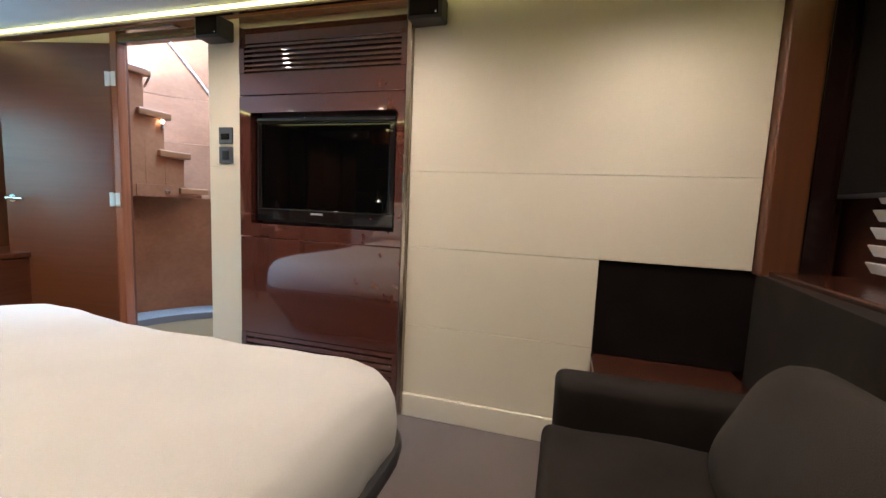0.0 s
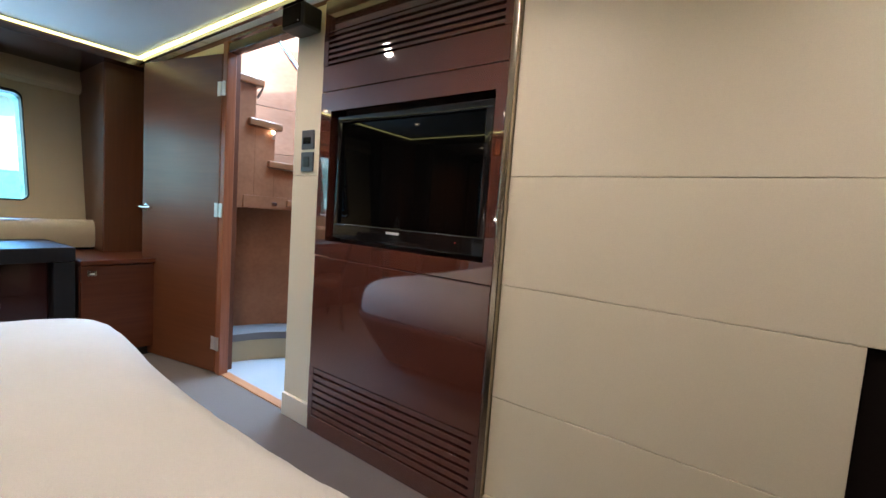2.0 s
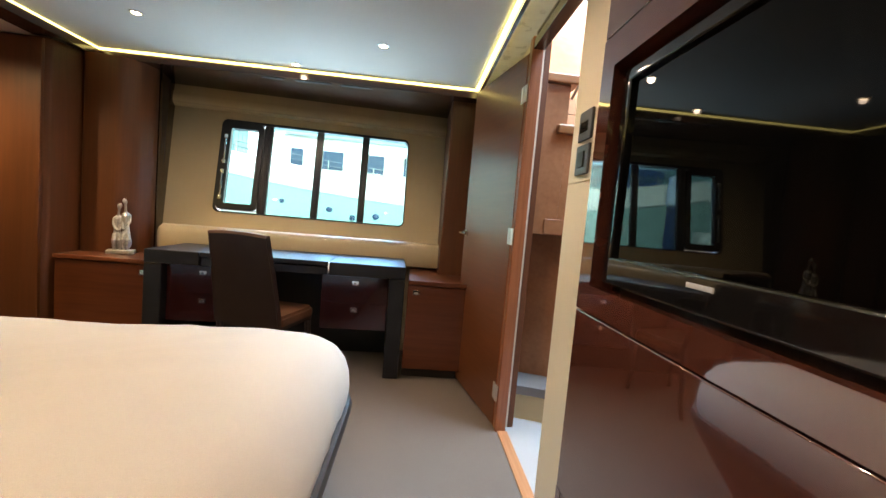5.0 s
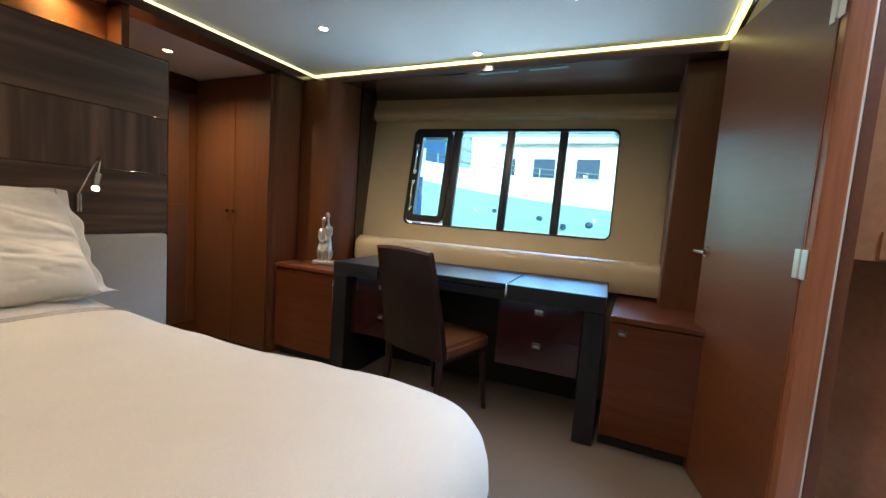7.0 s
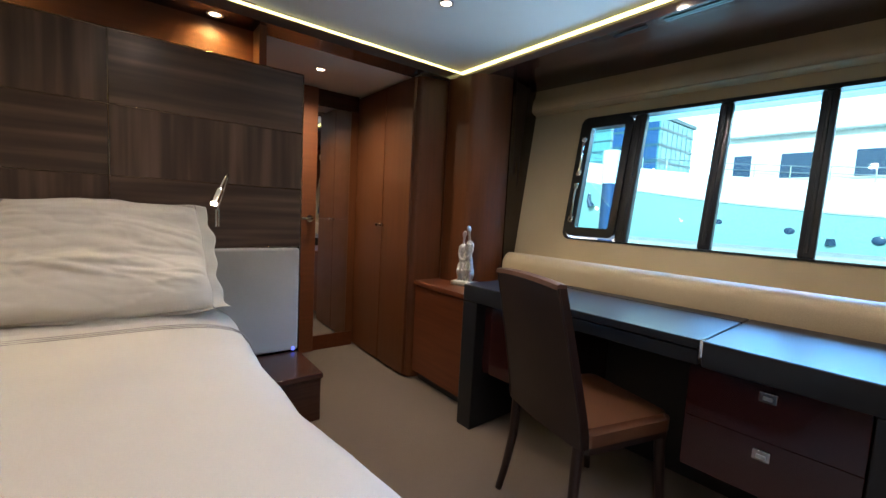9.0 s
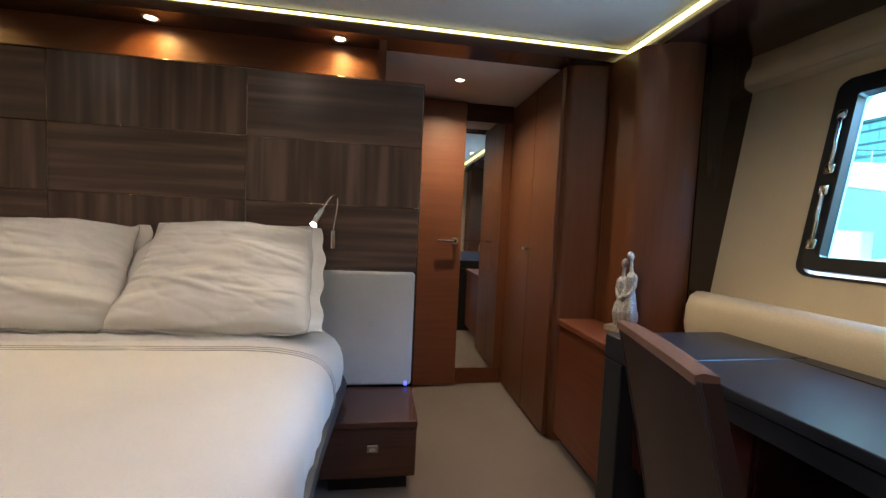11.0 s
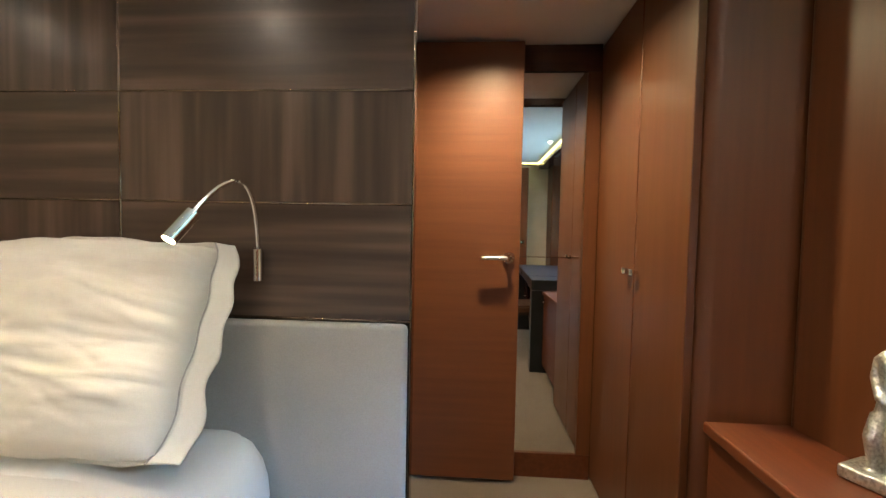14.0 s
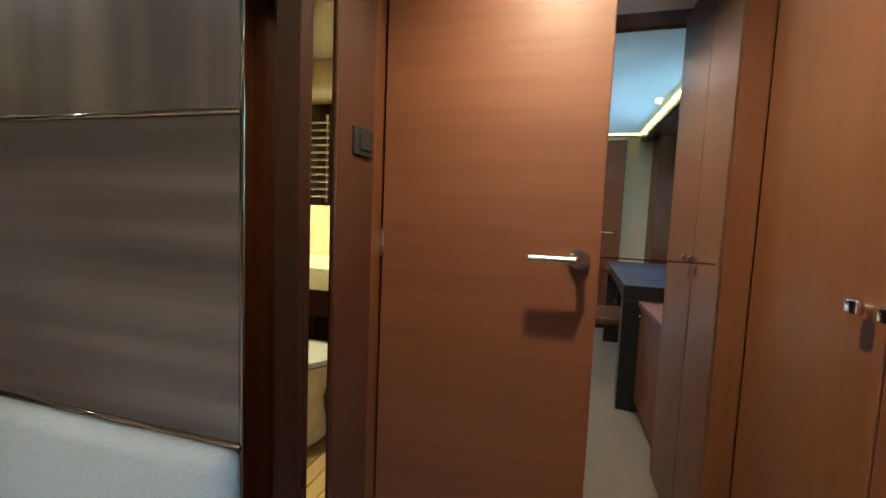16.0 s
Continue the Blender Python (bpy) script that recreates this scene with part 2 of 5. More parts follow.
def weigh(me, limit):
    """Corner normals weighted by area, so that wide faces stay flat between their rounded edges."""
    around = [[] for v in me.vertices]
    for p in me.polygons:
        for v in p.vertices:
            around[v].append((p.normal.copy(), p.area))
    out = []
    for p in me.polygons:
        for v in p.vertices:
            n = Vector((0, 0, 0))
            for m, a in around[v]:
                if m.dot(p.normal) > limit:
                    n += m * a
            out.append(n.normalized() if n.length > 1e-12 else p.normal.copy())
    me.normals_split_custom_set(out)


def part(name, bm, mat, parent=None, label="", angle=38):
    """Links a bmesh as one mesh object under a thing or a part."""
    me = bpy.data.meshes.new(name)
    bmesh.ops.recalc_face_normals(bm, faces=bm.faces)
    bm.to_mesh(me)
    bm.free()
    me.shade_smooth()
    me.set_sharp_from_angle(angle=radians(angle))
    if len(me.polygons) < 400:
        weigh(me, math.cos(radians(max(angle, 50))))
    me.materials.append(mat)
    ob = new(name, me)
    if parent:
        ob.parent = parent
        if parent.get("world_built"):
            ob.matrix_parent_inverse = parent.matrix_basis.inverted()
    if label:
        ob["label"] = label
    return ob


def same(name, ob, parent, m):
    """One more piece on the mesh of ob."""
    o = new(name, ob.data)
    o.parent = parent
    o.matrix_basis = m
    return o


def thing(name, m, label, category, group="", kind="", local=False):
    e = new(name)
    e.empty_display_size = 0.1
    e.matrix_basis = m
    if not local:
        e["world_built"] = True
    return tagged(e, label, category, group, kind)


def box(bm, x0, x1, y0, y1, z0, z1, bev=0.0, seg=2):
    g = bmesh.ops.create_cube(bm, size=1, matrix=Matrix.Translation(((x0 + x1) / 2, (y0 + y1) / 2, (z0 + z1) / 2)) @ Matrix.Diagonal((x1 - x0, y1 - y0, z1 - z0, 1)))
    if bev:
        edges = list({e for v in g["verts"] for e in v.link_edges})
        bmesh.ops.bevel(bm, geom=edges, offset=bev, segments=seg, affect="EDGES", profile=0.5)
    return bm


def boxed(*a, **k):
    return box(bmesh.new(), *a, **k)


def rod(bm, p, q, r, r2=None, seg=16):
    p, q = Vector(p), Vector(q)
    turn = (q - p).to_track_quat("Z", "Y").to_matrix().to_4x4()
    bmesh.ops.create_cone(bm, cap_ends=True, segments=seg, radius1=r, radius2=r if r2 is None else r2, depth=(q - p).length,
                          matrix=Matrix.Translation((p + q) / 2) @ turn)
    return bm


def tube(bm, pts, radii, seg=10):
    """A round bar swept along points, with a radius at each."""
    pts = [Vector(p) for p in pts]
    radii = radii if isinstance(radii, (list, tuple)) else [radii] * len(pts)
    rings = []
    for i, p in enumerate(pts):
        d = (pts[min(i + 1, len(pts) - 1)] - pts[max(i - 1, 0)]).normalized()
        s = d.cross(Vector((0.31, 0.95, 0.05))).normalized()
        u = d.cross(s)
        rings.append([bm.verts.new(p + radii[i] * (math.cos(a) * s + math.sin(a) * u)) for a in (2 * math.pi * k / seg for k in range(seg))])
    for a, b in zip(rings, rings[1:]):
        for k in range(seg):
            bm.faces.new((a[k], a[(k + 1) % seg], b[(k + 1) % seg], b[k]))
    bm.faces.new(rings[0])
    bm.faces.new(rings[-1])
    return bm


def egg(bm, c, r, turn=(0, 0, 0), seg=14):
    bmesh.ops.create_uvsphere(bm, u_segments=seg, v_segments=seg - 4, radius=1, matrix=pose(*c, *turn) @ Matrix.Diagonal((*r, 1)))
    return bm


def prism(bm, plan, z0, z1, bev=0.0):
    lo = [bm.verts.new((x, y, z0)) for x, y in plan]
    hi = [bm.verts.new((x, y, z1)) for x, y in plan]
    n = len(plan)
    bm.faces.new(lo), bm.faces.new(hi)
    for i in range(n):
        bm.faces.new((lo[i], lo[(i + 1) % n], hi[(i + 1) % n], hi[i]))
    if bev:
        bmesh.ops.bevel(bm, geom=[e for e in bm.edges if abs(e.verts[0].co.z - e.verts[1].co.z) > 0.01], offset=bev, segments=4, affect="EDGES", profile=0.5)
    return bm


def lathe(bm, profile, c=(0, 0, 0), seg=24):
    rings = [[bm.verts.new((c[0] + r * math.cos(2 * math.pi * k / seg), c[1] + r * math.sin(2 * math.pi * k / seg), c[2] + z)) for k in range(seg)] for r, z in profile]
    for a, b in zip(rings, rings[1:]):
        for k in range(seg):
            bm.faces.new((a[k], a[(k + 1) % seg], b[(k + 1) % seg], b[k]))
    bm.faces.new(rings[0]), bm.faces.new(rings[-1])
    return bm


def rounded(x0, x1, y0, y1, r, n=8):
    """The outline of a rectangle with round corners; r: one radius, or four from the low corner round."""
    r = r if isinstance(r, (list, tuple)) else [r] * 4
    out = []
    for (cx, cy, sx, sy), rad, start in zip(((x0, y0, 1, 1), (x1, y0, -1, 1), (x1, y1, -1, -1), (x0, y1, 1, -1)), r, (180, 270, 0, 90)):
        for k in range(n + 1):
            a = radians(start + 90 * k / n)
            out.append((cx + sx * rad + rad * math.cos(a), cy + sy * rad + rad * math.sin(a)))
    return out


def holed(bm, outer, inner, z0, z1):
    """A slab in the x-y plane between two outlines of as many points."""
    n = len(inner)
    ri = [[bm.verts.new((*p, z)) for p in inner] for z in (z0, z1)]
    ro = [[bm.verts.new((*p, z)) for p in outer] for z in (z0, z1)]
    for i in range(n):
        j = (i + 1) % n
        for a, b in ((ri[0], ri[1]), (ro[1], ro[0]), (ro[0], ri[0]), (ri[1], ro[1])):
            bm.faces.new((a[i], a[j], b[j], b[i]))
    return bm

# ---- large structure ----


def setting(name, bm, mat, label, category):
    return tagged(part(name, bm, mat), label, category, kind="structure")


floor = setting("floor", boxed(-4.6, 1.3, -1.9, 2.0, -0.08, 0), CARPET, "taupe wool carpet over the whole cabin floor", "floor")
lobby_floor = setting("lobby_floor", boxed(-3.9, -0.9, 2.055, 4.3, -0.08, 0.002), LANEBLUE, "pale grey carpet in the stair lobby", "floor")
setting("threshold", boxed(-2.745, -2.03, 2.0, 2.055, -0.05, 0.008, bev=0.003), CHERRY_EDGE, "light cherry wood threshold strip under the cabin door", "threshold")

# wall with the television: a core, faced with panels
bm = bmesh.new()
box(bm, -4.6, -2.80, 2.07, 2.10, 0, 2.2)
box(bm, -2.80, -2.03, 2.07, 2.10, 2.135, 2.2)
box(bm, -2.03, 1.3, 2.07, 2.10, 0, 2.2)
wall_north = setting("wall_north", bm, MAHOG_X, "partition faced with cream leather and lacquered panels", "wall")
for x0, x1, z0, z1 in ((-0.765, 0.765, 0.9135, 1.2945), (-0.765, 0.765, 1.2955, 2.115), (-0.765, 0.168, 0.501, 0.9125), (-0.765, 0.168, 0.1245, 0.500), (-2.03, -1.80, 0.1245, 1.2945), (-2.03, -1.80, 1.2955, 2.115)):
    part("panel", boxed(x0, x1, 1.985, 2.07, z0, z1, bev=0.003), CREAM, wall_north)
part("baseboard", boxed(-0.765, 0.168, 1.972, 2.07, 0, 0.123, bev=0.005), CREAM, wall_north)
part("baseboard", boxed(-2.03, -1.80, 1.972, 2.07, 0, 0.123, bev=0.005), CREAM, wall_north)
part("panel", boxed(0.172, 0.80, 2.0, 2.07, 0.472, 0.909, bev=0.004), BLACKFAB, wall_north, "black cloth panel behind the sofa table")
part("panel", boxed(-4.6, -2.80, 2.0, 2.068, 0, 2.115), CREAM, wall_north, "cream leather panel behind the open door")
part("end_post", boxed(0.768, 0.905, 1.93, 2.07, 0.9, 2.115, bev=0.012), MAHOG_Z, wall_north, "mahogany post beside the blind")
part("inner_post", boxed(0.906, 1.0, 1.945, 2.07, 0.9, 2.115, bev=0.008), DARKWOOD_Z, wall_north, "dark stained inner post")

# door frame
door_frame = setting("door_frame", boxed(-2.80, -2.742, 1.985, 2.045, 0, 2.115, bev=0.006), JAMBWOOD, "reddish wooden door frame with a strip of glass above the head", "door frame")
part("head", boxed(-2.742, -2.03, 1.99, 2.05, 2.045, 2.098, bev=0.004), DARKWOOD, door_frame)
part("head_trim", boxed(-2.742, -2.30, 2.0, 2.06, 2.12, 2.134), DARKWOOD, door_frame)
part("jamb", boxed(-2.05, -2.032, 2.071, 2.10, 0, 2.045), CHERRY_EDGE, door_frame)

# ceilings
ceiling = setting("ceiling", boxed(-3.66, 0.86, -0.80, 1.815, 2.108, 2.16, bev=0.01), CEIL, "pale grey padded ceiling panel edged with a light strip", "ceiling")
bm = bmesh.new()
box(bm, -4.46, 1.4, -3.2, 2.15, 2.2, 2.3)
box(bm, -4.7, -3.9, 2.15, 4.4, 2.2, 2.3)
box(bm, -2.0, 1.4, 2.15, 4.4, 2.2, 2.3)
setting("deck_above", bm, GELCOAT, "white deck that closes the cabin above", "ceiling")
bm = bmesh.new()
box(bm, -3.705, -3.685, -0.83, 1.86, 2.045, 2.098)
box(bm, 0.885, 0.905, -0.83, 1.86, 2.045, 2.098)
box(bm, -3.685, 0.885, 1.84, 1.86, 2.074, 2.098)
box(bm, -3.685, 0.885, -0.83, -0.81, 2.045, 2.098)
setting("ceiling_fascia", bm, TRIM, "dark glossy wooden fascia round the ceiling panel", "trim")
bm = bmesh.new()
box(bm, -4.40, -3.705, -0.95, 2.0, 2.05, 2.09)
box(bm, 0.905, 1.3, -0.95, 2.0, 2.05, 2.09)
setting("side_soffit", bm, TRIM, "dark glossy wooden soffit along the hull sides", "ceiling")
for y0, y1 in ((0.263, 0.42), (0.50, 0.76), (0.83, 1.06)):
    grille = thing("air_grille", pose(-3.73, (y0 + y1) / 2, 2.048), "narrow dark metal air outlet in the window soffit", "air grille", "soffit grilles")
    for k in range(2):
        part("slat", boxed(-3.752 + 0.018 * k, -3.740 + 0.018 * k, y0, y1, 2.0445, 2.0495, bev=0.001), ANODISED, grille)
setting("head_soffit", boxed(-3.40, 0.905, -0.985, -0.83, 2.05, 2.09), DARKWOOD, "dark wooden beam over the head of the bed", "ceiling")
setting("hall_ceiling", boxed(-3.40, -2.42, -1.78, -0.985, 2.05, 2.09), HALLCEIL, "white ceiling of the small hall by the wardrobe", "ceiling")

led = setting("light_strip", boxed(-3.683, -3.663, -0.808, 1.838, 2.094, 2.106), LED, "warm white light strip round the ceiling panel", "light strip")
part("strip", boxed(0.862, 0.883, -0.808, 1.838, 2.094, 2.106), LED, led)
part("strip", boxed(-3.663, 0.862, 1.818, 1.838, 2.094, 2.106), LED, led)
part("strip", boxed(-3.663, 0.862, -0.808, -0.803, 2.094, 2.106), LED, led)

# wall behind the bed, with a lit niche over the headboard
bm = bmesh.new()
box(bm, -2.42, 1.3, -1.06, -0.99, 0, 2.2)
wall_south = setting("wall_south", bm, MAHOG_X, "mahogany wall behind the headboard with a lit niche", "wall")
part("niche_cheek", boxed(-2.44, -2.405, -0.99, -0.86, 1.855, 2.05), MAHOG_X, wall_south)
part("door_post", boxed(-2.405, -2.388, -1.60, -1.40, 0, 2.05, bev=0.006), DARKWOOD, wall_south, "mahogany door post with a switch")
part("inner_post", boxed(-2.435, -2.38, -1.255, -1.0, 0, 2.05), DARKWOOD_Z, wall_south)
bm = bmesh.new()
box(bm, -2.40, -2.34, -1.79, -1.602, 0, 2.2)
box(bm, -2.40, -2.34, -3.0, -1.79, 0, 2.2)
box(bm, -4.6, -2.38, -1.9, -1.79, 0, 2.2)
setting("hall_wall", bm, MAHOG_Z, "mahogany wall at the end of the hall", "wall")
mirror_wall = setting("hall_mirror", boxed(-3.31, -2.45, -1.79, -1.745, 0.12, 1.063), MIRROR, "tall mirror in two panes on the hall wall", "mirror")
part("pane", boxed(-3.31, -2.45, -1.79, -1.745, 1.066, 1.925), MIRROR, mirror_wall)
part("top_rail", boxed(-3.375, -2.45, -1.79, -1.735, 1.928, 2.05), DARKWOOD, mirror_wall)
part("bottom_rail", boxed(-3.375, -2.45, -1.79, -1.735, 0, 0.117), MAHOG_Y, mirror_wall)
part("stile", boxed(-3.375, -3.313, -1.79, -1.735, 0.119, 1.926), MAHOG_Z, mirror_wall)

# sloping hull side with the window: u runs along it, v up it, w into the room
U = Vector((-0.085, 1, 0)).normalized()
V = Vector((-0.19, 0, 1))
V = (V - V.dot(U) * U).normalized()
W = U.cross(V)
HULL = Matrix(((U.x, V.x, W.x, -4.09), (U.y, V.y, W.y, -0.2), (U.z, V.z, W.z, 1.04), (0, 0, 0, 1)))
WIN = (0.0, 1.56, 0.0, 0.785)


def on_hull(ob):
    ob.matrix_basis = HULL
    return ob


wall_west = on_hull(setting("wall_west", holed(bmesh.new(), rounded(-0.75, 2.35, -1.15, 1.12, 0.002), rounded(*WIN, 0.05), -0.07, 0.0), BEIGE, "beige suede lining of the sloping hull side", "wall"))
part("outer_shell", holed(bmesh.new(), rounded(-3.5, 6, -1.6, 1.30, 0.002), rounded(*WIN, 0.05), -0.16, -0.074), GELCOAT, wall_west, "white outer skin of the hull")


def valance():
    bm = bmesh.new()
    prof = [(0, 0.0), (0.045, 0.0), (0.068, 0.012), (0.078, 0.04), (0.074, 0.08), (0.055, 0.11), (0.05, 0.25), (0, 0.25)]
    lo = [bm.verts.new((-0.42, 0.855 + v, w)) for w, v in prof]
    hi = [bm.verts.new((1.92, 0.855 + v, w)) for w, v in prof]
    bm.faces.new(lo), bm.faces.new(hi)
    for i in range(len(prof)):
        j = (i + 1) % len(prof)
        bm.faces.new((lo[i], lo[j], hi[j], hi[i]))
    return bm


val = on_hull(tagged(part("window_valance", valance(), BEIGE, angle=60), "padded beige suede valance over the window", "valance"))
part("piping", tube(bmesh.new(), [(-0.42, 0.862, 0.064), (0.4, 0.862, 0.064), (1.2, 0.862, 0.064), (1.92, 0.862, 0.064)], 0.004, 8), BOLSTER, val)
part("end_cap", boxed(-0.426, -0.4205, 0.855, 1.105, 0.001, 0.07, bev=0.002), BEIGE, val)

# window frame, bars, casement and panes
window = on_hull(setting("window_1", holed(bmesh.new(), rounded(-0.004, 1.564, -0.004, 0.789, 0.05), rounded(0.018, 1.556, 0.006, 0.767, 0.045), -0.045, 0.006), ANODISED, "wide cabin window in a black frame with an opening light", "window"))
for u0, u1 in ((0.335, 0.405), (0.765, 0.825), (1.155, 1.215)):
    part("mullion", boxed(u0, u1, 0.008, 0.766, -0.04, 0.004, bev=0.008), ANODISED, window)
    part("glazing_bead", boxed(u0 + 0.022, u1 - 0.022, 0.03, 0.755, 0.0045, 0.014, bev=0.004), BLACKPLASTIC, window)
casement = part("casement", holed(bmesh.new(), rounded(0.02, 0.333, 0.02, 0.765, 0.04), rounded(0.075, 0.29, 0.075, 0.715, 0.012), -0.035, 0.012), ANODISED, window, "opening light with two chrome stays")
part("pane", boxed(0.075, 0.29, 0.075, 0.715, -0.025, -0.02), GLASS, casement)
for v in (0.12, 0.42):
    stay = part("stay", tube(bmesh.new(), [(0.045, v, 0.022), (0.05, v + 0.09, 0.03), (0.047, v + 0.11, 0.03), (0.043, v + 0.21, 0.022)], 0.008), CHROME, casement, "chrome folding stay")
    part("stay_foot", boxed(0.03, 0.062, v - 0.02, v + 0.02, 0.012, 0.03, bev=0.006), CHROME, casement)
    part("stay_foot", boxed(0.028, 0.06, v + 0.195, v + 0.235, 0.012, 0.03, bev=0.006), CHROME, casement)
for u0, u1 in ((0.405, 0.765), (0.825, 1.155), (1.215, 1.556)):
    p = part("pane", boxed(u0, u1, 0.006, 0.77, -0.035, -0.03), GLASS, window)
for p in bpy.data.objects:
    if p.name.startswith("pane") and p.data.materials[0] == GLASS:
        p.visible_shadow = False

# posts at both ends of the hull lining
setting("west_post_fore", prism(bmesh.new(), [(-3.60, -0.86), (-3.625, -0.62), (-3.70, -0.55), (-3.83, -0.515), (-3.90, -0.53), (-4.35, -0.64), (-4.5, -0.86)], 0, 2.05, 0.03), MAHOG_Z, "rounded mahogany post between wardrobe and hull lining", "post")
# near-black slab: a dark brown strip plus the recess's shade, put into its colour
setting("post_reveal", prism(bmesh.new(), [(-3.885, -0.518), (-4.40, -0.643), (-4.40, -0.66), (-3.885, -0.535)], 0.705, 2.048), DARKWOOD_Z, "dark strip between post and hull lining, recess shade included in its colour", "trim")
setting("west_post_aft", prism(bmesh.new(), [(-3.83, 1.672), (-4.6, 1.672), (-4.6, 2.0), (-3.83, 2.0)], 0, 2.05, 0.012), MAHOG_Z, "mahogany post beside the open door", "post")

# the other hull side: lining, sill, blind
bm = bmesh.new()
box(bm, 1.08, 1.16, -1.0, 2.07, 0, 0.96)
box(bm, 1.08, 1.16, -1.0, 2.07, 1.86, 2.2)
box(bm, 1.08, 1.16, -1.0, -0.3, 0.96, 1.86)
box(bm, 1.08, 1.16, 1.78, 2.07, 0.96, 1.86)
setting("wall_east", bm, DARKWOOD, "dark wooden lining of the hull side behind the sofa", "wall")
setting("sill_east", boxed(0.80, 1.08, -0.9, 1.93, 0.90, 0.925, bev=0.006), DARKWOOD, "dark wooden sill above the sofa back", "sill")
blind = tagged(part("blind", boxed(0.985, 0.998, -0.4, 1.92, 1.235, 2.04, bev=0.004), BLACKFAB), "black cloth blind drawn half down over the window", "blind")
part("bottom_bar", boxed(0.982, 1.001, -0.4, 1.92, 1.218, 1.234, bev=0.003), BLACKPLASTIC, blind, "black bottom bar")
slats = thing("slatted_blind", pose(1.03, 0.5, 0.96), "white slatted blind lowered over the window", "blind")
first = None
for k in range(5):
    m = pose(0, 0.36, 0.02 + 0.06 * k, 0, 58, 0)
    if first is None:
        first = part("slat", boxed(-0.022, 0.022, -1.2, 0.92, -0.003, 0.003, bev=0.001), GELCOAT, None)
        first.parent = slats
        first.matrix_basis = m
    else:
        same("slat", first, slats, m)
window_2 = setting("window_2", boxed(1.10, 1.115, -0.3, 1.78, 0.96, 1.86), TINTED, "dark shuttered cabin window behind the sofa", "window")

# ---- television wall ----


def tv_cabinet():
    c = thing("television_cabinet", pose(-1.3, 1.99, 0), "high-gloss burgundy brown panel unit with a television recess and louvred vents", "cabinet")
    y0, y1 = 1.968, 2.07
    bm = holed(bmesh.new(), rounded(-1.798, -0.797, 0.906, 1.687, 0.003), rounded(-1.724, -0.838, 0.982, 1.598, 0.002), -y1, -y0)
    bm.transform(Matrix.Rotation(radians(90), 4, "X"))
    part("surround", bm, LACQUER, c, "lacquered panel cut out round the television")
    part("upper_panel", boxed(-1.798, -0.797, y0, y1, 1.691, 1.812, bev=0.004), LACQUER, c)
    part("cornice", boxed(-1.798, -0.797, y0, y1, 1.965, 2.115, bev=0.004), LACQUER, c)
    part("lower_panel", boxed(-1.798, -0.797, y0, y1, 0.335, 0.902, bev=0.004), LACQUER, c)
    part("plinth", boxed(-1.798, -0.797, y0, y1, 0.0, 0.085, bev=0.004), LACQUER, c)
    for z0, z1, n in ((1.812, 1.965, 6), (0.085, 0.335, 7)):
        part("vent_back", boxed(-1.77, -0.82, 2.03, 2.045, z0, z1), BLACKPLASTIC, c)
        part("vent_stile", boxed(-1.798, -1.765, y0, y1, z0, z1), LACQUER, c)
        part("vent_stile", boxed(-0.825, -0.797, y0, y1, z0, z1), LACQUER, c)
        step = (z1 - z0) / n
        for k in range(n):
            part("louvre", boxed(-1.765, -0.825, y0 + 0.002, y0 + 0.022, z0 + step * k + 0.008, z0 + step * (k + 1) - 0.003, bev=0.002), LACQUER, c)
    part("edge_strip", boxed(-0.795, -0.767, 1.962, 2.07, 0, 2.115, bev=0.006), BRONZE, c, "brushed bronze edge strip")
    part("recess_back", boxed(-1.73, -0.83, 2.062, 2.069, 0.97, 1.61), BLACKPLASTIC, c)


tv_cabinet()


def television():
    t = thing("television", pose(-1.28, 2.03, 1.0), "black flat-screen television, switched off, set in the recess", "television")
    bm = bmesh.new()
    x0, x1, z0, z1 = -1.704, -0.853, 0.997, 1.577
    box(bm, x0, x1, 1.992, 2.055, z1 - 0.035, z1, bev=0.006)
    box(bm, x0, x1, 1.992, 2.055, z0, z0 + 0.075, bev=0.006)
    box(bm, x0, x0 + 0.035, 1.993, 2.055, z0 + 0.07, z1 - 0.03, bev=0.005)
    box(bm, x1 - 0.035, x1, 1.993, 2.055, z0 + 0.07, z1 - 0.03, bev=0.005)
    part("bezel", bm, BLACKGLOSS, t)
    part("screen", boxed(x0 + 0.03, x1 - 0.03, 2.006, 2.05, z0 + 0.07, z1 - 0.03), SCREEN, t)
    part("badge", boxed(-1.345, -1.272, 1.989, 1.994, 1.045, 1.055, bev=0.001), WHITEMARK, t, "small pale maker's badge")
    part("standby_light", boxed(-0.983, -0.979, 1.990, 1.994, 1.040, 1.0425), glow("red_standby", (1, 0.02, 0.008), 0.12), t)


television()


def wall_switch(x, z, inner):
    s = thing("wall_switch", pose(x, 1.985, z), "square dark grey switch plate on the cream panel", "switch", "switches by the door", local=True)
    part("plate", boxed(-0.048, 0.048, -0.010, 0.0, -0.048, 0.048, bev=0.003), GREYPLASTIC, s)
    if inner == "display":
        part("display", boxed(-0.03, 0.028, -0.014, -0.010, -0.022, 0.012, bev=0.002), BLACKGLOSS, s, "dark display window")
    else:
        part("rocker", boxed(-0.024, 0.024, -0.015, -0.010, -0.026, 0.026, bev=0.003), BLACKPLASTIC, s)


wall_switch(-1.905, 1.475, "display")
wall_switch(-1.905, 1.365, "rocker")


